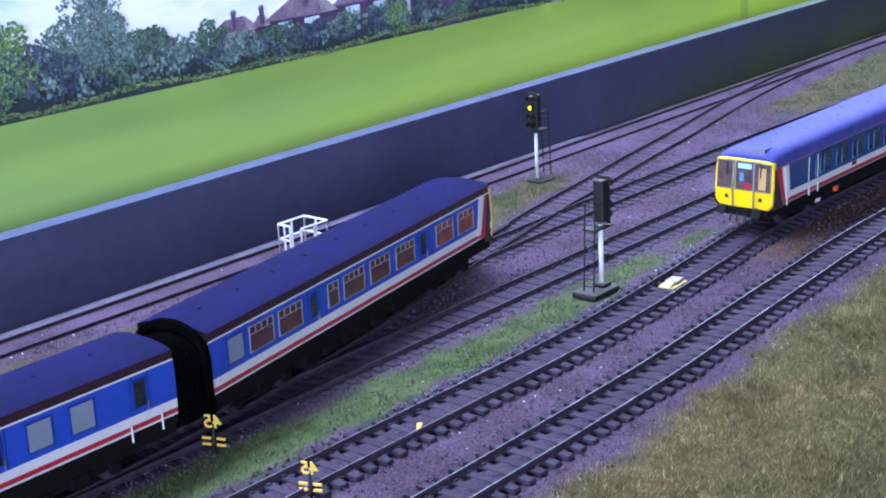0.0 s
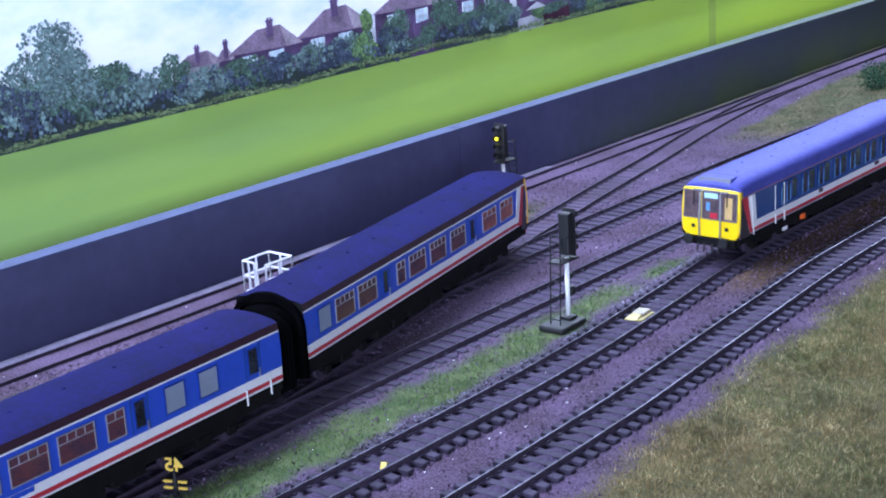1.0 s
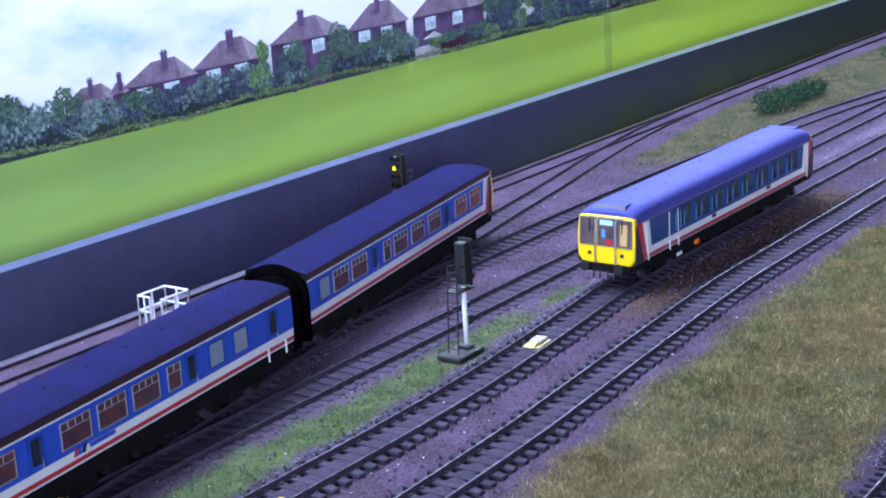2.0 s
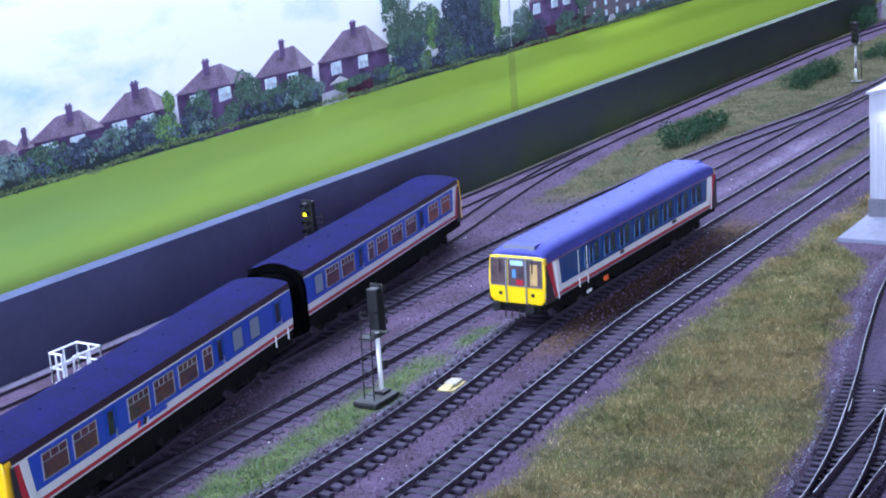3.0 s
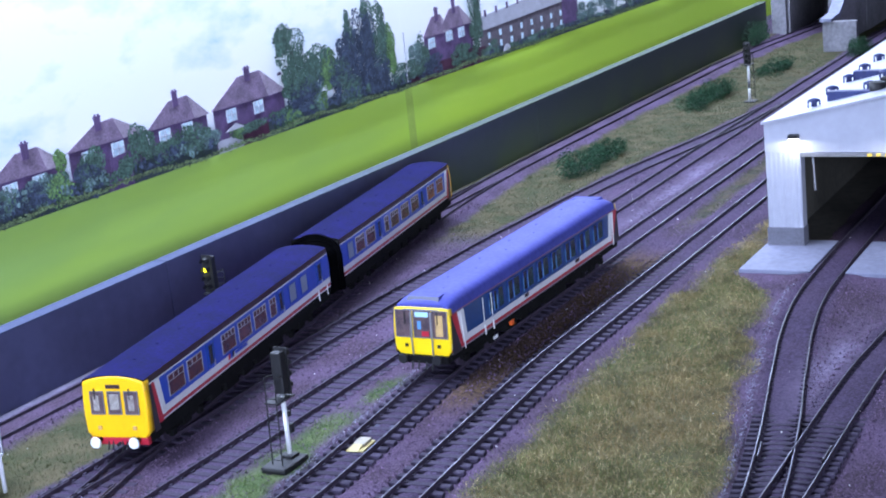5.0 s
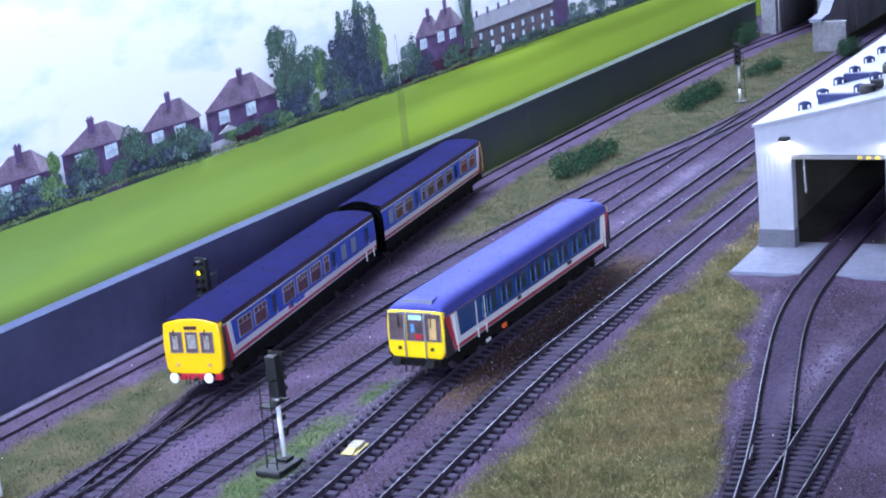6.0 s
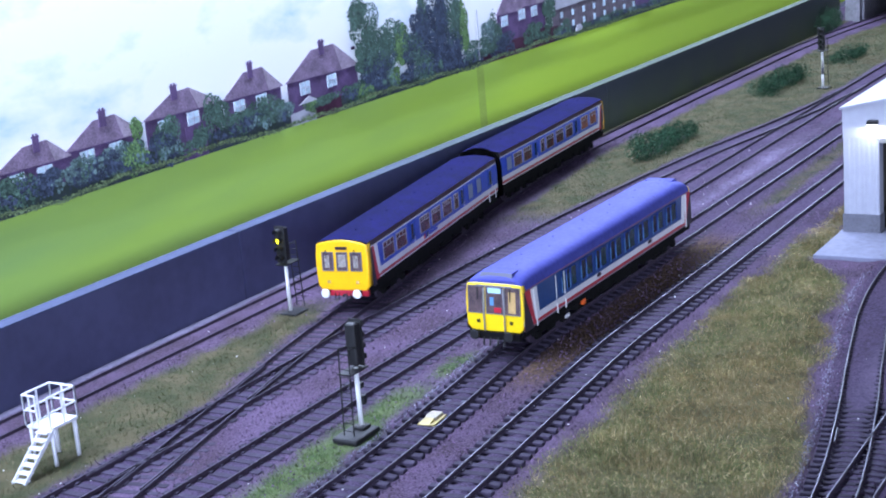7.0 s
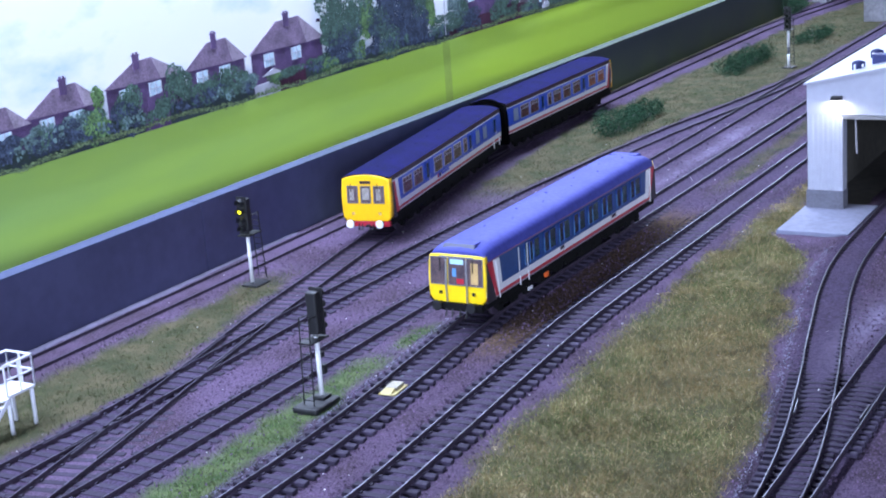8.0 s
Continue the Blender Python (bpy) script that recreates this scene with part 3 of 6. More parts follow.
def sky_print():
    m = bpy.data.materials.new("print_sky")
    m.use_nodes = True
    nt = m.node_tree
    b = nt.nodes["Principled BSDF"]
    b.inputs["Roughness"].default_value = 0.6
    tc, mp, n = nt.nodes.new("ShaderNodeTexCoord"), nt.nodes.new("ShaderNodeMapping"), nt.nodes.new("ShaderNodeTexNoise")
    mp.inputs["Scale"].default_value = (5.5, 1, 12)
    n.inputs["Scale"].default_value, n.inputs["Detail"].default_value, n.inputs["Roughness"].default_value = 1.5, 6, 0.55
    r = nt.nodes.new("ShaderNodeValToRGB")
    r.color_ramp.elements[0].position, r.color_ramp.elements[0].color = 0.32, (0.44, 0.66, 0.92, 1)
    r.color_ramp.elements[1].position, r.color_ramp.elements[1].color = 0.50, (0.97, 0.98, 1.0, 1)
    mid = r.color_ramp.elements.new(0.40)
    mid.color = (0.76, 0.85, 0.96, 1)
    nt.links.new(tc.outputs["Object"], mp.inputs["Vector"])
    nt.links.new(mp.outputs["Vector"], n.inputs["Vector"])
    nt.links.new(n.outputs["Fac"], r.inputs["Fac"])
    nt.links.new(r.outputs["Color"], b.inputs["Base Color"])
    return m


def field_print():
    """The printed grass: duller at the near end, yellower and brighter towards the far end."""
    m = material("print_field", (0.5, 0.5, 0.5), 0.6)
    nt = m.node_tree
    b = nt.nodes["Principled BSDF"]
    tc, sp, r = nt.nodes.new("ShaderNodeTexCoord"), nt.nodes.new("ShaderNodeSeparateXYZ"), nt.nodes.new("ShaderNodeValToRGB")
    n, add, mr = nt.nodes.new("ShaderNodeTexNoise"), nt.nodes.new("ShaderNodeMath"), nt.nodes.new("ShaderNodeMapRange")
    n.inputs["Scale"].default_value, n.inputs["Detail"].default_value = 14, 5
    mp = nt.nodes.new("ShaderNodeMapping")
    mp.inputs["Scale"].default_value = (0.4, 1, 2.2)
    nt.links.new(tc.outputs["Object"], mp.inputs["Vector"])
    nt.links.new(mp.outputs["Vector"], n.inputs["Vector"])
    nt.links.new(tc.outputs["Object"], sp.inputs[0])
    mr.inputs["From Min"].default_value, mr.inputs["From Max"].default_value = -0.6, 1.2
    nt.links.new(sp.outputs["X"], mr.inputs["Value"])
    add.operation = "MULTIPLY_ADD"
    add.inputs[1].default_value = 0.5
    nt.links.new(n.outputs["Fac"], add.inputs[0])
    nt.links.new(mr.outputs["Result"], add.inputs[2])
    e = r.color_ramp.elements
    e[0].position, e[0].color = 0.40, (0.34, 0.55, 0.150, 1)
    e[1].position, e[1].color = 1.02, (0.60, 0.86, 0.080, 1)
    nt.links.new(add.outputs[0], r.inputs["Fac"])
    nt.links.new(r.outputs["Color"], b.inputs["Base Color"])
    return m


def field_top(x):
    return 0.0925 + 0.0012 * math.sin(x * 23) + 0.0010 * math.sin(x * 61 + 1) + 0.0004 * math.sin(x * 170)


backdrop = thing("backdrop", pose(0, 0, 0), "printed backdrop of a green field, brick houses and cloudy sky", "backdrop", kind="structure")
P_FIELD = field_print()
for x0, x1, dy in ((-1.1, 0.49795, 0.0), (0.49805, 1.756, 0.0)):
    bm = bmesh.new()
    box(bm, x0, x1, BY, BY + 0.004, -0.0068, 0.42)
    part("sky_sheet", bm, sky_print(), backdrop, "pale blue sky with white clouds")
    bm = bmesh.new()
    xs = np.arange(x0, x1 + 0.0001, 0.004)
    slabpoly(bm, [(x0, 0.004)] + [(x1, 0.004)] + [(float(x), field_top(x)) for x in xs[::-1]], BY - 0.0006, BY - 0.0001)
    part("printed_field", bm, P_FIELD, backdrop, "bright green printed grass field")
bm = bmesh.new()
box(bm, 0.4930, 0.5060, BY - 0.00068, BY - 0.00062, 0.004, 0.091)
part("sheet_joint", bm, material("print_joint", (0.46, 0.66, 0.10), 0.6, vary=0.1), backdrop, "faint joint between two sheets")


SHEETS = iter(np.arange(0.0, 0.0009, 0.00003))


def printed_house(x0, x1, eave, ridge, r0, r1, chimneys, wall=P_BRICK, base=0.088, wins=2, hip=True):
    BY = SHEET_Y - float(next(SHEETS))
    bm = bmesh.new()
    slabpoly(bm, [(x0 + 0.003, base), (x1 - 0.003, base), (x1 - 0.003, eave + 0.001), (x0 + 0.003, eave + 0.001)], BY - 0.0012, BY - 0.0007)
    h = part("printed_house", bm, wall, backdrop)
    bm = bmesh.new()
    slabpoly(bm, [(x0, eave), (r1 + (x1 - r1) * 0.25, eave - 0.0008), (r1, ridge), (r0, ridge - 0.0008)], BY - 0.0018, BY - 0.0013)
    part("roof", bm, P_ROOF, h, "purple-brown tiled roof")
    if hip:
        bm = bmesh.new()
        slabpoly(bm, [(r1 + (x1 - r1) * 0.25, eave - 0.0008), (x1, eave - 0.0004), (r1 + 0.0004, ridge)], BY - 0.0018, BY - 0.0013)
        part("hip", bm, P_ROOF2, h)
    for c, w, top in chimneys:
        w, top = w * 1.45, ridge + (top - ridge) * 0.85
        bm = bmesh.new()
        slabpoly(bm, [(c - w, ridge - 0.006), (c + w, ridge - 0.006), (c + w, top - 0.0025), (c - w, top - 0.0025)], BY - 0.0023, BY - 0.0019)
        slabpoly(bm, [(c - w * 1.25, top - 0.0025), (c + w * 1.25, top - 0.0025), (c + w * 1.25, top - 0.0014), (c - w * 1.25, top - 0.0014)], BY - 0.0023, BY - 0.0019)
        for k in (-0.5, 0.5):
            slabpoly(bm, [(c + w * (k - 0.3), top - 0.0014), (c + w * (k + 0.3), top - 0.0014), (c + w * (k + 0.25), top), (c + w * (k - 0.25), top)], BY - 0.0023, BY - 0.0019)
        part("chimney", bm, P_BRICK, h)
    for k in range(wins):
        wx = x0 + (x1 - x0) * (0.18 + 0.36 * k)
        bm = bmesh.new()
        slabpoly(bm, [(wx, eave - 0.0120), (wx + 0.0125, eave - 0.0115), (wx + 0.0125, eave - 0.0020), (wx, eave - 0.0023)], BY - 0.0018, BY - 0.0013)
        p = part("window", bm, P_GLASS, h, "pale reflecting window")
        bm = bmesh.new()
        for a in (0.0, 0.0060, 0.0120):
            box(bm, wx + a, wx + a + 0.0006, BY - 0.0021, BY - 0.00185, eave - 0.0120, eave - 0.0023)
        box(bm, wx, wx + 0.0125, BY - 0.0021, BY - 0.00185, eave - 0.0068, eave - 0.0062)
        part("window_bars", bm, P_RENDER, p)
    return h


printed_house(-0.140, -0.100, 0.1135, 0.1215, -0.127, -0.112, [(-0.1205, 0.0012, 0.1270)], P_RENDER, wins=0)
printed_house(-0.106, -0.090, 0.1135, 0.1205, -0.100, -0.096, [(-0.0975, 0.0012, 0.1270)], wins=0)
printed_house(-0.096, -0.030, 0.1150, 0.1285, -0.070, -0.050, [(-0.0590, 0.0018, 0.1350)])
printed_house(-0.036, 0.038, 0.1170, 0.1330, -0.008, 0.012, [(0.0005, 0.0022, 0.1400)])
printed_house(0.038, 0.122, 0.1225, 0.1375, 0.070, 0.088, [(0.0720, 0.0022, 0.1440)])
printed_house(0.122, 0.196, 0.1210, 0.1385, 0.150, 0.172, [(0.1575, 0.0020, 0.1465)])
printed_house(0.199, 0.300, 0.1210, 0.1420, 0.236, 0.266, [(0.2490, 0.0024, 0.1490), (0.2930, 0.0016, 0.1350)])
printed_house(0.535, 0.590, 0.1290, 0.1470, 0.555, 0.572, [(0.5640, 0.0022, 0.1560)], wins=1)
printed_house(0.568, 0.640, 0.1310, 0.1500, 0.592, 0.612, [(0.6000, 0.0022, 0.1600)], wins=2)
# long terrace
bm = bmesh.new()
slabpoly(bm, [(0.655, 0.088), (0.905, 0.088), (0.905, 0.126), (0.655, 0.120)], BY - 0.0012, BY - 0.0007)
terrace = part("printed_terrace", bm, material("print_terrace", (0.17, 0.14, 0.17), 0.7, vary=0.35, scale=150), backdrop)
bm = bmesh.new()
slabpoly(bm, [(0.652, 0.1185), (0.862, 0.1240), (0.868, 0.1430), (0.660, 0.1330)], BY - 0.0018, BY - 0.0013)
part("roof", bm, P_RENDER, terrace, "pale slate terrace roof")
bm = bmesh.new()
slabpoly(bm, [(0.862, 0.090), (0.905, 0.090), (0.905, 0.128), (0.868, 0.143), (0.862, 0.124)], BY - 0.0018, BY - 0.0013)
part("gable_wall", bm, P_BRICK, terrace)
for k in range(8):
    bm = bmesh.new()
    c, z = 0.668 + k * 0.026, 0.1330 + k * 0.0012
    slabpoly(bm, [(c - 0.002, z - 0.001), (c + 0.002, z - 0.001), (c + 0.002, z + 0.0055), (c - 0.002, z + 0.0055)], BY - 0.0023, BY - 0.0019)
    part("chimney", bm, P_BRICK, terrace)
    bm = bmesh.new()
    for zz in (0.098, 0.109):
        slabpoly(bm, [(c + 0.004, zz), (c + 0.009, zz), (c + 0.009, zz + 0.006), (c + 0.004, zz + 0.006)], BY - 0.0018, BY - 0.0013)
    part("window", bm, P_GLASS, terrace)


def dabs(name, rng, cx, cz, rx, rz, n, size, mat, depth, label="", trunk=False, power=1.0):
    """Flat printed foliage: many small uneven dabs inside a ragged outline."""
    verts, faces = [], []
    lobes = [(rng.uniform(-0.6, 0.6), rng.uniform(-0.65, 0.65), rng.uniform(0.28, 0.55)) for _ in range(9)]
    for i in range(n):
        a, r = rng.uniform(0, 2 * math.pi), math.sqrt(rng.uniform(0, 1)) ** power
        lx, lz, k = lobes[i % 9]
        x, z = cx + rx * (lx + k * r * math.cos(a)), max(0.0885, cz + rz * (lz + k * r * math.sin(a)))
        y = BY - depth - rng.uniform(0, 0.0012)
        s, o = size * rng.uniform(0.5, 1.4), rng.uniform(0, 6.28)
        m = len(verts)
        c = 5
        verts += [(x + s * rng.uniform(0.6, 1.2) * math.cos(o + j * 2 * math.pi / c), y, z + s * rng.uniform(0.6, 1.2) * math.sin(o + j * 2 * math.pi / c)) for j in range(c)]
        faces.append(tuple(range(m, m + c)))
    ob = raw(name, verts, faces, mat, backdrop, label)
    if trunk:
        bm = bmesh.new()
        slabpoly(bm, [(cx - 0.0007, 0.0935), (cx + 0.0007, 0.0935), (cx + 0.0004, cz), (cx - 0.0003, cz)], BY - 0.0045, BY - 0.0041)
        part("trunk", bm, P_TRUNK, ob)
    return ob


def foliage():
    rng = np.random.default_rng(21)
    D, L, B, K = P_LEAF
    trees = [(0.330, 0.110, 0.026, 0.015, K, 0), (0.385, 0.112, 0.022, 0.020, D, 0), (0.335, 0.132, 0.016, 0.020, D, 0), (0.392, 0.128, 0.014, 0.022, K, 0), (0.500, 0.104, 0.024, 0.010, D, 0), (0.545, 0.102, 0.022, 0.009, K, 0), (0.610, 0.103, 0.024, 0.009, D, 0), (0.240, 0.099, 0.020, 0.005, D, 0), (-0.010, 0.102, 0.020, 0.008, K, 0), (0.085, 0.101, 0.016, 0.007, D, 0), (-0.47, 0.128, 0.040, 0.034, B, 1), (-0.41, 0.130, 0.034, 0.034, B, 0), (-0.35, 0.122, 0.026, 0.028, D, 0), (-0.285, 0.119, 0.020, 0.020, L, 0), (-0.315, 0.125, 0.026, 0.030, B, 0), (-0.295, 0.108, 0.03, 0.016, D, 0), (-0.265, 0.110, 0.03, 0.016, K, 0), (-0.375, 0.115, 0.04, 0.024, D, 0), (-0.22, 0.109, 0.03, 0.012, D, 0), (-0.178, 0.108, 0.022, 0.010, K, 0), (-0.44, 0.112, 0.04, 0.02, K, 0), (-0.12, 0.103, 0.02, 0.008, B, 0), (-0.085, 0.103, 0.018, 0.009, D, 0), (-0.055, 0.103, 0.014, 0.008, K, 0), (0.135, 0.104, 0.016, 0.009, D, 0), (0.155, 0.103, 0.014, 0.008, K, 0), (0.285, 0.100, 0.014, 0.008, D, 0), (0.435, 0.104, 0.03, 0.012, K, 0), (-0.245, 0.131, 0.030, 0.024, B, 1),
             (-0.215, 0.124, 0.016, 0.016, B, 0), (-0.185, 0.116, 0.016, 0.012, D, 0), (-0.142, 0.1135, 0.011, 0.011, D, 1), (-0.165, 0.110, 0.014, 0.008, B, 0), (-0.03, 0.105, 0.016, 0.008, B, 0), (0.006, 0.104, 0.013, 0.010, B, 0),
             (0.026, 0.110, 0.011, 0.017, L, 0), (0.020, 0.104, 0.012, 0.011, D, 0), (0.057, 0.111, 0.012, 0.017, D, 0), (0.053, 0.102, 0.011, 0.011, K, 0), (0.110, 0.1165, 0.0125, 0.0125, D, 1), (0.172, 0.106, 0.020, 0.010, D, 0), (0.190, 0.104, 0.014, 0.008, B, 0),
             (0.225, 0.101, 0.008, 0.006, L, 0), (0.312, 0.152, 0.020, 0.019, D, 1), (0.306, 0.128, 0.018, 0.016, D, 0), (0.316, 0.112, 0.014, 0.014, K, 0), (0.300, 0.097, 0.016, 0.006, L, 0), (0.338, 0.120, 0.012, 0.016, B, 0), (0.358, 0.135, 0.013, 0.013, D, 0),
             (0.362, 0.122, 0.010, 0.020, L, 0), (0.372, 0.112, 0.010, 0.018, K, 0), (0.345, 0.102, 0.012, 0.010, L, 0), (0.407, 0.132, 0.014, 0.038, K, 0), (0.425, 0.130, 0.016, 0.036, K, 0), (0.402, 0.150, 0.008, 0.024, D, 0), (0.430, 0.155, 0.012, 0.024, D, 0),
             (0.452, 0.140, 0.014, 0.030, D, 0), (0.470, 0.128, 0.011, 0.026, L, 0), (0.448, 0.110, 0.016, 0.020, K, 0), (0.515, 0.112, 0.012, 0.014, B, 0), (0.530, 0.116, 0.009, 0.018, D, 0), (0.642, 0.136, 0.012, 0.034, D, 1), (0.638, 0.112, 0.012, 0.020, D, 0),
             (0.672, 0.100, 0.018, 0.008, D, 0), (0.780, 0.096, 0.030, 0.005, D, 0), (0.925, 0.104, 0.028, 0.012, B, 0), (0.98, 0.110, 0.03, 0.016, B, 0), (1.06, 0.105, 0.04, 0.014, D, 0), (1.15, 0.102, 0.05, 0.012, D, 0), (1.26, 0.106, 0.05, 0.015, L, 0), (1.36, 0.11, 0.05, 0.016, D, 0)]
    for x, z, rx, rz, m, tr in trees:
        n = int(min(2600, max(320, rx * rz * 6.0e6)))
        dabs("printed_tree", rng, x, z, rx * 1.3, rz * 1.12, n, 0.00095, m, 0.0032 + 0.001 * rng.random(), "", bool(tr), 0.9)
    # hedges and garden fences along the field's edge
    for x0, x1, h, m in ((-0.52, -0.33, 0.016, P_DARK), (-0.335, -0.06, 0.0135, P_DARK), (-0.065, 0.012, 0.0115, P_DARK), (0.01, 0.075, 0.009, P_DARK), (0.078, 0.104, 0.018, P_BRICK), (0.10, 0.20, 0.0085, P_DARK), (0.20, 0.235, 0.006, P_RENDER), (0.232, 0.268, 0.009, P_SHED), (0.268, 0.34, 0.008, P_DARK), (0.34, 0.40, 0.009, P_DARK), (0.38, 0.48, 0.010, P_DARK), (0.474, 0.508, 0.010, P_DARK), (0.50, 0.57, 0.007, P_SHED), (0.56, 0.66, 0.011, P_SHED), (0.65, 1.5, 0.005, P_DARK)):
        bm = bmesh.new()
        xs = np.arange(x0, x1, 0.003)
        slabpoly(bm, [(x0, 0.0885), (float(xs[-1]), 0.0885)] + [(float(x), field_top(x) + h * (1 + (0.16 if m is P_DARK else 0.03) * math.sin(x * 210) + rng.uniform(-0.12, 0.12) * (m is P_DARK))) for x in xs[::-1]], BY - 0.0033 - x0 * 0.0006, BY - 0.0029 - x0 * 0.0006)
        part("printed_hedge", bm, m, backdrop)
        if m is P_DARK:
            for k in range(int((x1 - x0) / 0.012)):
                dabs("printed_shrub", rng, x0 + 0.006 + k * 0.012, 0.0925 + h * rng.uniform(0.5, 1.0), 0.008, h * 0.55, 26, 0.0014, P_LEAF[int(rng.choice([0, 2, 3, 3]))], 0.0045)
    # rough grass along the field's upper edge
    verts, faces = [], []
    for i in range(9000):
        x = rng.uniform(-0.6, 1.5)
        z, s = field_top(x) + rng.normal(-0.0002, 0.0009), rng.uniform(0.0004, 0.0010)
        k, a, y = len(verts), rng.uniform(0, 6.28), BY - 0.0068 - rng.uniform(0, 0.0008)
        verts += [(x + 1.6 * s * math.cos(a + j * 1.57), y, z + 0.7 * s * math.sin(a + j * 1.57)) for j in range(4)]
        faces.append((k, k + 1, k + 2, k + 3))
    raw("printed_fringe", verts, faces, material("print_rough_grass", (0.17, 0.24, 0.11), 0.7, vary=0.4, scale=60, spread=-0.6), backdrop, "rough grass edge of the printed field")
    bm = bmesh.new()
    box(bm, 0.4925, 0.4937, BY - 0.0052, BY - 0.0047, 0.094, 0.140)
    part("printed_pole", bm, P_RENDER, backdrop, "thin pale pole")
    bm = bmesh.new()
    slabpoly(bm, [(0.694, 0.0925), (0.712, 0.0925), (0.7105, 0.0960), (0.7070, 0.0990), (0.7000, 0.0990), (0.6960, 0.0960)], BY - 0.0066, BY - 0.0062)
    part("printed_van", bm, P_RENDER, backdrop, "small pale van")
    bm = bmesh.new()
    slabpoly(bm, [(0.207, 0.1035), (0.232, 0.1040), (0.221, 0.1085)], BY - 0.0066, BY - 0.0062)
    part("printed_awning", bm, P_RENDER, backdrop, "pale garden awning")


foliage()

# ---- engine shed ----


def ribbed(bm, p0, p1, z0, z1, pitch=0.0032, depth=0.00028, slope=None):
    """Corrugated sheet between two ground points; slope gives the height of its top at a share of the length."""
    a, b = Vector((*p0, 0)), Vector((*p1, 0))
    n = max(2, int((b - a).length / pitch)) * 4
    nrm = Vector((-(b - a).y, (b - a).x, 0)).normalized()
    lo, hi = [], []
    for i in range(n + 1):
        s = i / n
        off = depth if i % 4 in (1, 2) else 0.0
        p = a.lerp(b, s) + nrm * off
        top = slope(s) if slope else z1
        lo.append(bm.verts.new((p.x, p.y, z0)))
        hi.append(bm.verts.new((p.x, p.y, top)))
    for i in range(n):
        bm.faces.new((lo[i], lo[i + 1], hi[i + 1], hi[i]))


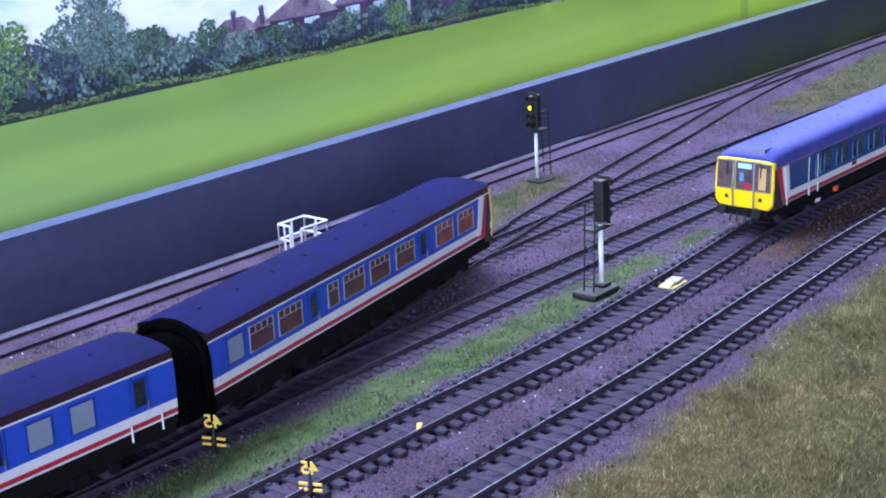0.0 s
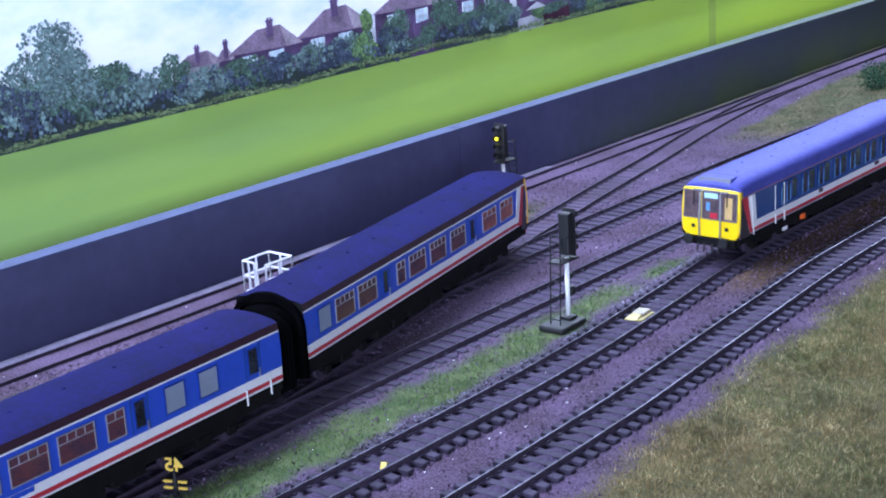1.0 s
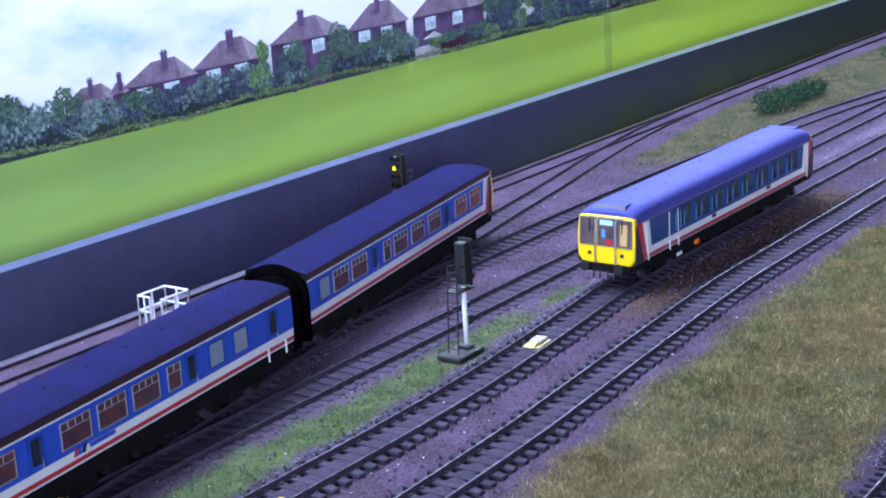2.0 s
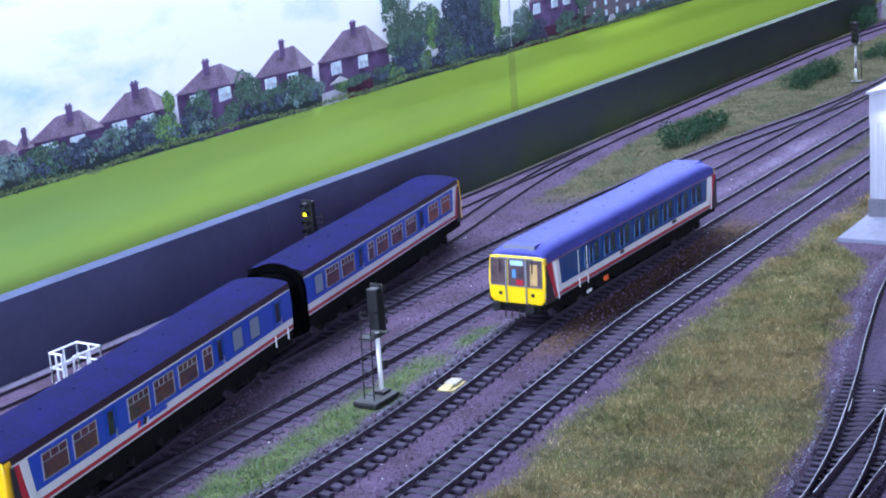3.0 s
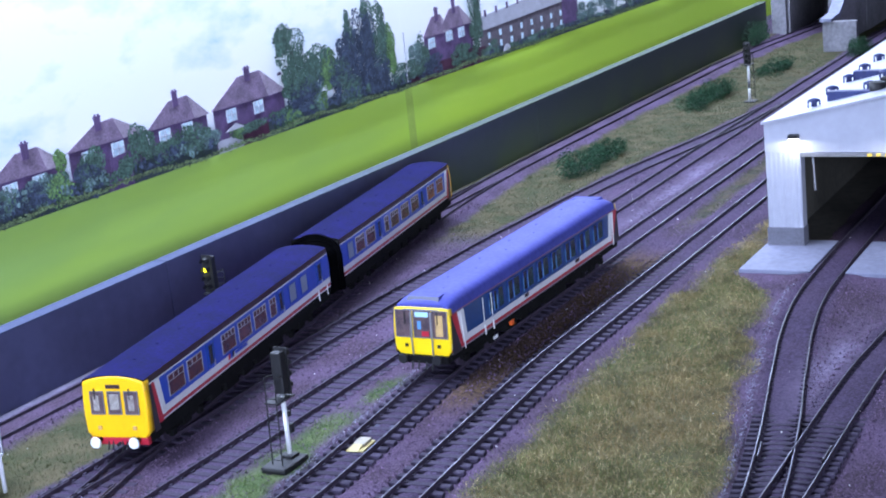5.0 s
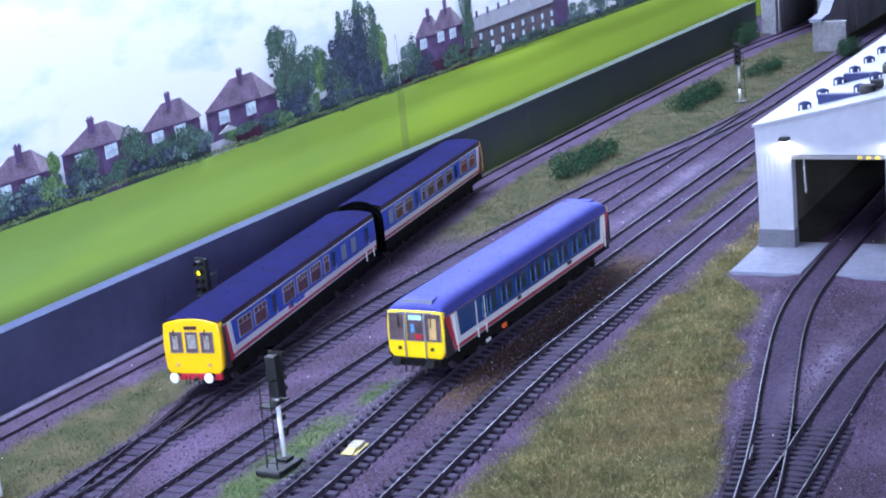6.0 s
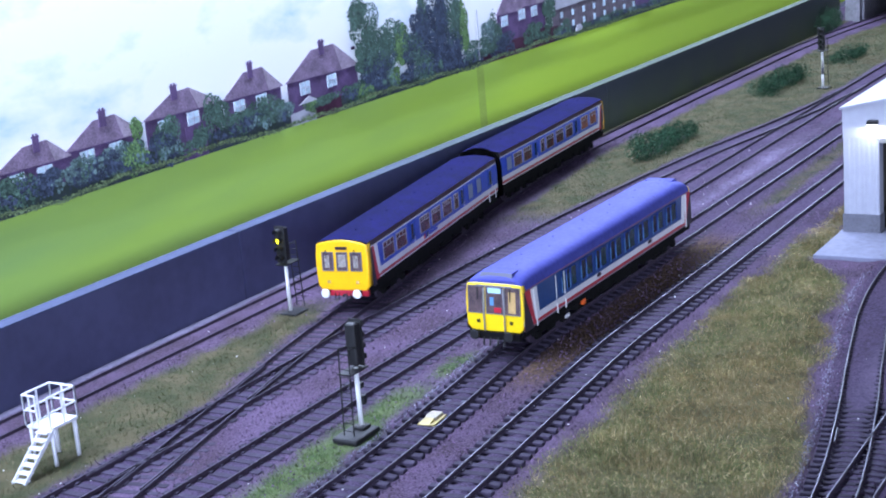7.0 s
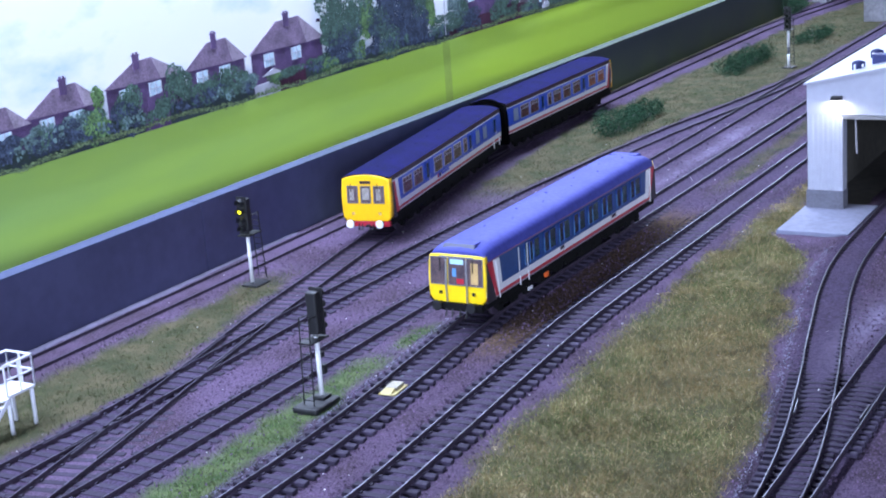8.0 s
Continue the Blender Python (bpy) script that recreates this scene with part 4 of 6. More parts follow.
def engine_shed():
    t = thing("engine_shed", pose(0, 0, 0), "white ribbed two-road engine shed with open doorways", "shed")
    x0, x1, ya, yb, yr = 0.310, 0.86, -0.111, -0.305, -0.208
    eave, ridge, door = 0.0860, 0.1060, 0.0655
    piers = ((-0.111, -0.136), (-0.200, -0.2165), (-0.2800, -0.305))
    for a, b in piers:
        bm = bmesh.new()
        box(bm, x0 + 0.001, x0 + 0.010, b, a, 0.0118, door)
        ribbed(bm, (x0, a - 0.0004), (x0, b + 0.0004), 0.0118, door)
        bmesh.ops.recalc_face_normals(bm, faces=bm.faces)
        p = part("door_pier", bm, M_SHED, t, "white ribbed door pier")
        bm = bmesh.new()
        box(bm, x0 - 0.0008, x0 + 0.011, b - 0.0003, a + 0.0006, -0.0035, 0.0117)
        part("plinth", bm, M_PLINTH, p, "grey brick plinth")
    bm = bmesh.new()
    slabpts = [(ya, door + 0.0002), (yb, door + 0.0002), (yb, eave), (yr, ridge), (ya, eave)]
    f, g = [bm.verts.new((x0 - 0.0002, y, z)) for y, z in slabpts], [bm.verts.new((x0 + 0.010, y, z)) for y, z in slabpts]
    bm.faces.new(f)
    bm.faces.new(g[::-1])
    for i in range(5):
        bm.faces.new((f[i], g[i], g[(i + 1) % 5], f[(i + 1) % 5]))
    bmesh.ops.recalc_face_normals(bm, faces=bm.faces)
    part("gable", bm, M_SHED, t, "white gable above the doorways")
    for y in (ya, yb):
        bm = bmesh.new()
        s = 1 if y == ya else -1
        box(bm, x0 + 0.0105, x1, min(y - s * 0.0035, y - s * 0.0006), max(y - s * 0.0035, y - s * 0.0006), 0.0118, eave - 0.0004)
        ribbed(bm, (x0 + 0.0105, y) if s < 0 else (x1, y), (x1, y) if s < 0 else (x0 + 0.0105, y), 0.0118, eave - 0.0004)
        bmesh.ops.recalc_face_normals(bm, faces=bm.faces)
        p = part("side_wall", bm, M_SHED, t)
        bm = bmesh.new()
        box(bm, x0 + 0.0115, x1, min(y - s * 0.0045, y + s * 0.0004), max(y - s * 0.0045, y + s * 0.0004), -0.0035, 0.0117)
        part("plinth", bm, M_PLINTH, p)
    for s, y in ((1, ya + 0.0015), (-1, yb - 0.0015)):
        bm = bmesh.new()
        z = eave - 0.0003
        q = [(x0 - 0.0020, y, z), (x1, y, z), (x1, yr, ridge + 0.0005), (x0 - 0.0020, yr, ridge + 0.0005)]
        a, b = [bm.verts.new(p) for p in q], [bm.verts.new((p[0], p[1], p[2] + 0.0016)) for p in q]
        bm.faces.new(a)
        bm.faces.new(b)
        for i in range(4):
            bm.faces.new((a[i], a[(i + 1) % 4], b[(i + 1) % 4], b[i]))
        bmesh.ops.recalc_face_normals(bm, faces=bm.faces)
        r = part("roof_slope", bm, M_SHED, t, "white sheet roof slope")
        for row, (dy, n, first) in enumerate(((0.030, 9, 0.332), (0.062, 9, 0.362))):
            for k in range(n):
                x = first + k * 0.052
                yy = (ya - dy) if s > 0 else (yb + dy)
                zz = eave + (ridge - eave) * dy / (ya - yr) + 0.0012
                if x > x1 - 0.02:
                    continue
                bm = bmesh.new()
                rod(bm, (x, yy, zz - 0.0005), (x, yy, zz + 0.0042), 0.0020, 12)
                rod(bm, (x, yy, zz + 0.0042), (x, yy, zz + 0.0052), 0.0047, 16, r1=0.0043)
                rod(bm, (x, yy, zz + 0.0052), (x, yy, zz + 0.0064), 0.0043, 16, r1=0.0014)
                for a in range(4):
                    c = (x + 0.0042 * math.cos(a * 1.57 + 0.6), yy + 0.0042 * math.sin(a * 1.57 + 0.6))
                    rod(bm, (*c, zz - 0.0008), (*c, zz + 0.0043), 0.0006, 6)
                part("roof_ventilator", bm, M_VENT, r, "dark blue mushroom roof ventilator")
    for x, y in ((0.345, -0.176), (0.44, -0.172)):
        bm = bmesh.new()
        zz = eave + (ridge - eave) * (ya - y) / (ya - yr) + 0.0012
        box(bm, x - 0.004, x + 0.004, y - 0.002, y + 0.028, zz - 0.0055, zz + 0.0018, bevel=0.0004)
        duct = part("exhaust_duct", bm, M_VENT, t, "flat blue duct on the roof")
        bm = bmesh.new()
        rod(bm, (x, y - 0.006, zz - 0.001), (x, y - 0.006, zz + 0.0075), 0.0055, 14)
        part("exhaust_cap", bm, M_BLACK, duct, "round dark exhaust cap")
        bm = bmesh.new()
        box(bm, x + 0.008, x + 0.016, y - 0.014, y - 0.006, zz - 0.0005, zz + 0.009, bevel=0.0008)
        part("exhaust_cowl", bm, M_BLACK, t, "square dark roof cowl")
    for a, b in ((-0.136, -0.200), (-0.2165, -0.280)):
        bm = bmesh.new()
        box(bm, x0 - 0.0015, x0 + 0.004, b + 0.0005, a - 0.0005, door - 0.0025, door - 0.0001)
        d = part("door_lintel", bm, M_CHROME, t, "grey roller-door lintel")
        for k in range(3):
            bm = bmesh.new()
            box(bm, x0 - 0.0022, x0 - 0.0016, b + 0.003 + k * 0.006, b + 0.006 + k * 0.006, door - 0.0023, door - 0.0003)
            part("hazard_mark", bm, M_SIGNY, d, "yellow hazard mark")
        bm = bmesh.new()
        rod(bm, (x0 + 0.002, a - 0.008, door - 0.002), (x0 + 0.002, a - 0.009, door - 0.027), 0.0007, 6)
        part("door_chain", bm, M_CONCRETE, t, "pale hanging door chain")
    for y in (-0.1325, -0.208, -0.284):
        bm = bmesh.new()
        box(bm, x0 - 0.0065, x0 - 0.0003, y - 0.0035, y + 0.0035, 0.0760, 0.0790, bevel=0.0006)
        lamp = part("wall_lamp", bm, M_BLACK, t, "dark lamp housing over the door")
        bm = bmesh.new()
        box(bm, x0 - 0.0058, x0 - 0.0010, y - 0.0028, y + 0.0028, 0.0754, 0.0759)
        part("lamp_glass", bm, M_LAMP, lamp, "glowing white lamp glass")
    # lining and floor, their dark colour stands in for the shade indoors
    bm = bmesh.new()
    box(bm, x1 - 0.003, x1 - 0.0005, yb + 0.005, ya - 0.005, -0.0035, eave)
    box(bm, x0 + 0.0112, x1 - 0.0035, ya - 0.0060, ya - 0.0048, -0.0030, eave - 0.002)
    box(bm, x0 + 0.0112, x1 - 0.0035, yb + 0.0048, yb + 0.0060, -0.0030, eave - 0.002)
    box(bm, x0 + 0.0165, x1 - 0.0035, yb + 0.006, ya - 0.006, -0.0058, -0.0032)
    part("shaded_lining", bm, M_SHEDSHADE, t, "inside lining coloured dark to stand for the shade indoors")
    bm = bmesh.new()
    for a, b in ((-0.108, -0.1565), (-0.1795, -0.2365), (-0.2595, -0.310)):
        box(bm, 0.246, x0 + 0.016, b, a, -0.0060, -0.0010, bevel=0.0006)
    s = part("slab", bm, M_SLAB)
    tagged(s, "pale concrete slab in front of the engine shed", "slab", kind="structure")


M_VENT = material("dark_blue_vent", (0.025, 0.035, 0.13), 0.5, vary=0.2, scale=150)
engine_shed()
for y in (-0.1325, -0.208):
    d = bpy.data.lights.new("shed_lamp", "SPOT")
    d.energy, d.color, d.shadow_soft_size, d.spot_size = 0.034, (0.92, 0.95, 1.0), 0.003, radians(172)
    new("shed_lamp_light", d).matrix_world = look((0.3020, y, 0.0748), (0.3090, y, 0.0))

# ---- signals, signs and lineside things ----


def colour_signal(x, y, face, label, lit, base, post_h=0.034, banded=False, z=-0.0040):
    """A colour-light signal on a post with its ladder. face: 1 looks along +x, -1 along -x."""
    t = thing("colour_light_signal", pose(x, y, z, 0, 0, 0 if face > 0 else 180), label, "signal", "colour light signals")
    bm = bmesh.new()
    if base:
        box(bm, -0.0165, 0.0060, -0.0075, 0.0075, 0.0, 0.0035, bevel=0.0012)
        box(bm, -0.0035, 0.0035, -0.0035, 0.0035, 0.0034, 0.0052, bevel=0.0006)
    else:
        box(bm, -0.0120, 0.0040, -0.0060, 0.0060, 0.0, 0.0016, bevel=0.0006)
    part("base", bm, M_BLACK, t, "black base block")
    bm = bmesh.new()
    if banded:
        rod(bm, (0, 0, 0.0015), (0, 0, 0.016), 0.0013, 10)
        rod(bm, (0, 0, 0.024), (0, 0, post_h), 0.0013, 10)
    else:
        rod(bm, (0, 0, 0.0030), (0, 0, post_h + 0.002), 0.0012, 12)
    part("post", bm, M_WHITE, t, "white post")
    if banded:
        bm = bmesh.new()
        rod(bm, (0, 0, 0.016), (0, 0, 0.024), 0.0012, 10)
        part("post_band", bm, M_PLINTH, t)
    h0 = post_h + 0.0015
    bm = bmesh.new()
    box(bm, -0.0024, 0.0026, -0.0031, 0.0031, h0 + 0.002, h0 + 0.0240, bevel=0.0009)
    head = part("signal_head", bm, M_BLACK, t, "tall black signal head")
    bm = bmesh.new()
    box(bm, 0.0027, 0.0032, -0.0039, 0.0039, h0 + 0.0008, h0 + 0.0255, bevel=0.0002)
    part("backboard", bm, M_BLACK, head)
    for k in range(4):
        zc = h0 + 0.0045 + k * 0.0057
        bm = bmesh.new()
        n = 12
        rings = [[(xx, r * math.cos(math.pi * (i / n * 1.3 - 0.15)), zc + r * math.sin(math.pi * (i / n * 1.3 - 0.15))) for i in range(n + 1)] for xx, r in ((0.0033, 0.0024), (0.0075, 0.0023))]
        loft(bm, rings, [0] * (n + 1), closed=False)
        part("hood", bm, M_BLACK, head)
        bm = bmesh.new()
        rod(bm, (0.0033, 0, zc), (0.0037 if not (lit and k == 2) else 0.0058, 0, zc), 0.0018 if not (lit and k == 2) else 0.0012, 14)
        part("lens", bm, M_LENS if lit and k == 2 else M_GLASS_SIG, head, "lit yellow lens" if lit and k == 2 else "dark lens")
    bm = bmesh.new()
    box(bm, -0.0105, 0.0050, -0.0042, 0.0042, h0 - 0.0006, h0 + 0.0002)
    part("platform", bm, M_BLACK, t, "small black service platform")
    bm = bmesh.new()
    top = h0 + 0.013
    for yy in (-0.0030, 0.0030):
        rod(bm, (-0.0115, yy, 0.0030), (-0.0092, yy, top), 0.00040, 6)
        rod(bm, (-0.0092, yy, top), (-0.0026, yy, top - 0.001), 0.00035, 6)
    k = 0.006
    while k < top:
        xx = -0.0115 + 0.0023 * (k - 0.003) / (top - 0.003)
        rod(bm, (xx, -0.0030, k), (xx, 0.0030, k), 0.00028, 5)
        k += 0.0040
    part("ladder", bm, M_BLACK, t, "thin black ladder")
    if base:
        bm = bmesh.new()
        box(bm, 0.0008, 0.0042, -0.0022, 0.0022, 0.0155, 0.0205, bevel=0.0006)
        part("telephone_box", bm, M_BLACK, t)
        bm = bmesh.new()
        box(bm, 0.0006, 0.0034, -0.0018, 0.0018, 0.0245, 0.0275, bevel=0.0005)
        part("junction_box", bm, M_BLACK, t)
    return t


M_GLASS_SIG = material("dark_signal_lens", (0.02, 0.03, 0.02), 0.1, vary=0.3, scale=200)
colour_signal(-0.1215, 0.0130, 1, "unlit black signal head on a white post with ladder", False, True)
colour_signal(0.0420, 0.1760, -1, "signal by the wall showing a yellow light", True, False, 0.0335)
colour_signal(0.9150, 0.0840, -1, "distant black signal on a banded white post", False, False, 0.041, True)


def access_platform():
    t = thing("access_platform", pose(-0.2020, 0.1460, -0.0045), "white metal access platform with stairs and railings", "platform")
    x0, x1, y0, y1, z = -0.0095, 0.0095, -0.0085, 0.0085, 0.0220
    bm = bmesh.new()
    box(bm, x0, x1, y0, y1, z - 0.0016, z, bevel=0.0003)
    part("deck", bm, M_PLAT, t)
    for x in (x0 + 0.0015, x1 - 0.0015):
        for y in (y0 + 0.0015, y1 - 0.0015):
            bm = bmesh.new()
            rod(bm, (x, y, 0.0), (x, y, z - 0.0015), 0.0011, 8)
            part("leg", bm, M_PLAT, t)
    for pts in (((x0, y1), (x1, y1)), ((x1, y1), (x1, y0)), ((x1, y0), (x0, y0)), ((x0, y1), (x0, y0 + 0.0085))):
        bm = bmesh.new()
        (ax, ay), (bx, by) = pts
        for hh in (0.0080, 0.0160):
            rod(bm, (ax, ay, z + hh), (bx, by, z + hh), 0.00055, 6)
        for s in (0.0, 0.5, 1.0):
            rod(bm, (ax + (bx - ax) * s, ay + (by - ay) * s, z), (ax + (bx - ax) * s, ay + (by - ay) * s, z + 0.0163), 0.0006, 6)
        part("railing", bm, M_PLAT, t, "thin white railing")
    # stairs run down from the open corner
    n = 7
    for k in range(n):
        bm = bmesh.new()
        f = (k + 0.5) / n
        box(bm, x0 - 0.0215 * f - 0.0018, x0 - 0.0215 * f + 0.0018, y0, y0 + 0.0080, z * (1 - f) - 0.0005, z * (1 - f) + 0.0003)
        part("stair_tread", bm, M_PLAT, t)
    for y in (y0, y0 + 0.0080):
        bm = bmesh.new()
        q = [(x0 + 0.0012, z), (x0 + 0.0012, z - 0.0028), (x0 - 0.0225, -0.0005), (x0 - 0.0225, 0.0016)]
        slabpoly(bm, q, y - 0.0004, y + 0.0004)
        part("stringer", bm, M_PLAT, t)


M_PLAT = material("pale_steel_paint", (0.72, 0.72, 0.78), 0.45, vary=0.12, scale=150)
access_platform()


def speed_sign(x, y, z, label, k=1.0):
    t = thing("speed_sign", pose(x, y, z, 0, 0, 22), label, "sign", "speed signs")
    bm = bmesh.new()
    rod(bm, (0, 0, 0), (0, 0, 0.0124 * k), 0.0007, 8)
    rod(bm, (0, 0, 0), (0, 0, 0.0015), 0.0016, 8)
    part("post", bm, M_BLACK, t, "black post")
    cu = bpy.data.curves.new("speed_number", "FONT")
    cu.body, cu.size, cu.extrude, cu.align_x = "45", 0.0080 * k, 0.0003, "CENTER"
    cu.offset = 0.00008
    tmp = bpy.data.objects.new("speed_number", cu)
    scene.collection.objects.link(tmp)
    me = bpy.data.meshes.new_from_object(tmp.evaluated_get(bpy.context.evaluated_depsgraph_get()))
    bpy.data.objects.remove(tmp)
    me.materials.clear()
    me.materials.append(M_SIGNY)
    ob = new("speed_number", me)
    ob.parent = t
    ob.matrix_basis = pose(0, 0, 0.0122 * k, 90, 0, 90)
    ob["label"] = "yellow cut-out number"
    for s in (-1, 1):
        for zz in (0.0045, 0.0072):
            bm = bmesh.new()
            box(bm, -0.0004, 0.0004, s * 0.0032 * k - 0.0019 * k, s * 0.0032 * k + 0.0019 * k, zz * k, zz * k + 0.0009)
            part("sign_bar", bm, M_SIGNY, t, "yellow bar")


speed_sign(-0.3720, 0.0280, -0.0040, "yellow speed sign seen from behind in green grass")
speed_sign(-0.3770, -0.0310, -0.0050, "yellow speed sign seen from behind beside a track", 0.9)


def track_magnet():
    t = thing("track_magnet", pose(-0.0975, -0.0140, -0.0028, 0, 0, 6), "cream and yellow track magnet between the rails", "track equipment")
    bm = bmesh.new()
    box(bm, -0.0070, 0.0085, -0.0048, 0.0048, 0.0, 0.0012, bevel=0.0003)
    part("base_plate", bm, M_CREAM, t)
    bm = bmesh.new()
    box(bm, -0.0012, 0.0080, -0.0030, 0.0036, 0.0012, 0.0028, bevel=0.0004)
    part("magnet", bm, M_STONEY, t, "pale magnet block")
    bm = bmesh.new()
    q = [(-0.0080, 0.0012), (-0.0018, 0.0012), (-0.0018, 0.0028)]
    slabpoly(bm, q, -0.0022, 0.0028)
    part("ramp", bm, M_CREAM, t)
    bm = bmesh.new()
    box(bm, 0.0095, 0.0340, -0.0060, 0.0060, -0.0012, -0.0002, bevel=0.0003)
    part("cover_board", bm, M_NAVYBOARD, t, "dark blue cover board")


M_STONEY = material("weathered_cream", (0.42, 0.37, 0.27), 0.6, vary=0.2, scale=300)
M_NAVYBOARD = material("dark_board", (0.02, 0.022, 0.06), 0.6, vary=0.2, scale=200)
track_magnet()
small = thing("ramp_marker", pose(-0.3080, -0.0250, -0.0030, 0, 0, 35), "small curled yellow marker between the rails", "marker")
bm = bmesh.new()
loft(bm, [[(-0.004 + 0.002 * i, -0.0012, 0.0004 + 0.0018 * math.sin(i * 0.8)), (-0.004 + 0.002 * i, 0.0012, 0.0004 + 0.0018 * math.sin(i * 0.8)), (-0.004 + 0.002 * i, 0.0012, 0.0010 + 0.0018 * math.sin(i * 0.8)), (-0.004 + 0.002 * i, -0.0012, 0.0010 + 0.0018 * math.sin(i * 0.8))] for i in range(5)], [0] * 4)
part("strip", bm, M_SIGNY, small)


def bush(x, y, rx, ry, h, seed):
    """A low bush: twigs and many small leaves in uneven clumps."""
    rng = np.random.default_rng(seed)
    t = thing("bush", pose(x, y, -0.0050), "low dark green bush on the olive bank", "bush", "bushes on the bank")
    verts, faces = [], []
    clumps = [(rng.uniform(-0.75, 0.75) * rx, rng.uniform(-0.7, 0.7) * ry, rng.uniform(0.3, 0.75) * h, rng.uniform(0.25, 0.45)) for _ in range(16)]
    for cx, cy, cz, r in clumps:
        for _ in range(330):
            d = rng.normal(0, 1, 3)
            d /= np.linalg.norm(d)
            k = rng.uniform(0.6, 1.1)
            p = np.array([cx + d[0] * rx * r * k, cy + d[1] * ry * r * 1.3 * k, max(0.0004, cz + d[2] * h * 0.45 * k)])
            a, b = rng.normal(0, 1, 3), rng.normal(0, 1, 3)
            s = rng.uniform(0.0005, 0.0011)
            i = len(verts)
            verts += [tuple(p + a / np.linalg.norm(a) * s), tuple(p + b / np.linalg.norm(b) * s), tuple(p - (a + b) / np.linalg.norm(a + b) * s)]
            faces.append((i, i + 1, i + 2))
    raw("leaves", verts, faces, M_BUSH, t)
    bm = bmesh.new()
    for cx, cy, cz, r in clumps:
        rod(bm, (cx * 0.3, cy * 0.3, 0), (cx, cy, cz), 0.0006, 5, r1=0.0003)
    part("twigs", bm, P_TRUNK, t)


M_BUSH = material("bush_leaf", (0.030, 0.075, 0.040), 0.9, vary=0.4, scale=60, spread=-0.6, spec=0.1)
bush(0.550, 0.140, 0.044, 0.020, 0.019, 31)
bush(0.612, 0.134, 0.036, 0.016, 0.017, 32)
bush(0.900, 0.137, 0.055, 0.020, 0.017, 33)
bush(0.955, 0.135, 0.038, 0.016, 0.019, 34)
bush(1.135, 0.118, 0.060, 0.018, 0.013, 35)
bush(1.395, 0.218, 0.070, 0.018, 0.034, 36)
bush(1.240, 0.040, 0.040, 0.016, 0.024, 37)


def bridge():
    """The concrete bridge at the far end, with a portal for the track by the wall."""
    t = thing("concrete_bridge", pose(0, 0, 0), "pale weathered concrete road bridge with wing walls", "bridge")
    bm = bmesh.new()
    box(bm, 1.50, 1.70, 0.197, 0.2248, -0.0060, 0.140)
    box(bm, 1.488, 1.50, 0.200, 0.210, -0.0060, 0.140)
    part("pier", bm, M_CONCRETE, t)
    bm = bmesh.new()
    box(bm, 1.50, 1.70, 0.085, 0.1410, -0.0060, 0.140)
    for y in (0.128, 0.112, 0.096):
        box(bm, 1.492, 1.50, y, y + 0.006, -0.0060, 0.140)
    part("pier", bm, M_CONCRETE, t)
    bm = bmesh.new()
    box(bm, 1.50, 1.70, 0.1412, 0.1968, 0.075, 0.140)
    part("deck_beam", bm, M_CONCRETE, t)
    bm = bmesh.new()
    box(bm, 1.72, 1.735, 0.10, 0.25, -0.0060, 0.140)
    part("inner_wall", bm, M_PLINTH, t, "shadowed wall beyond the portal")
    bm = bmesh.new()
    q = [(1.290, -0.006), (1.4995, -0.006), (1.4995, 0.120), (1.335, 0.038), (1.290, 0.036)]
    slabpoly(bm, q, 0.086, 0.096)
    w = part("wing_wall", bm, M_CONCRETE, t)
    bm = bmesh.new()
    slabpoly(bm, [(1.286, 0.0362), (1.335, 0.0382), (1.4995, 0.1202), (1.4995, 0.1260), (1.332, 0.0430), (1.286, 0.0405)], 0.083, 0.099)
    part("coping", bm, M_SLAB, w, "pale sloping coping")
    bm = bmesh.new()
    box(bm, 1.290, 1.302, 0.0520, 0.0858, -0.0060, 0.036)
    part("wing_end", bm, M_CONCRETE, t)
    for y0, y1 in ((-0.46, 0.030),):
        bm = bmesh.new()
        box(bm, 1.50, 1.70, y0, y0 + 0.15, -0.0060, 0.140)
        part("abutment", bm, M_CONCRETE, t)
        bm = bmesh.new()
        box(bm, 1.50, 1.70, y0 + 0.151, 0.0848, 0.085, 0.140)
        part("deck_beam", bm, M_CONCRETE, t)


bridge()

# ---- trains ----
HALF_W = 0.0185
LIFT = 0.0032


def shell_profile(half, roof_top, sole=0.0139, power=0.62, lift=0.0):
    """Half of the body's outline, from the sole bar up to the middle of the roof."""
    side = [(half - 0.0009, sole), (half - 0.0006, 0.0146), (half - 0.0004, 0.0156), (half - 0.0003, 0.0176), (half - 0.0002, 0.0214), (half, 0.0270), (half - 0.0001, 0.0320), (half - 0.0005, 0.0371), (half - 0.0006, 0.0378), (half - 0.0009, 0.0403 + 0.3 * lift)]
    side = side[:1] + [(y, z + lift) for y, z in side[1:]]
    eave = 0.0403 + 1.3 * lift
    if power is None:
        # a shallow arch that meets the sides at an angle
        w = half - 0.0009
        return side, [(w * (1 - i / 8), eave + (roof_top - eave) * (1 - (1 - i / 8) ** 2) ** 0.8) for i in range(1, 9)]
    roof = []
    for i in range(1, 9):
        a = i / 8 * math.pi / 2
        roof.append(((half - 0.0009) * math.cos(a) ** power if i < 8 else 0.0, eave + (roof_top - eave) * math.sin(a)))
    return side, roof


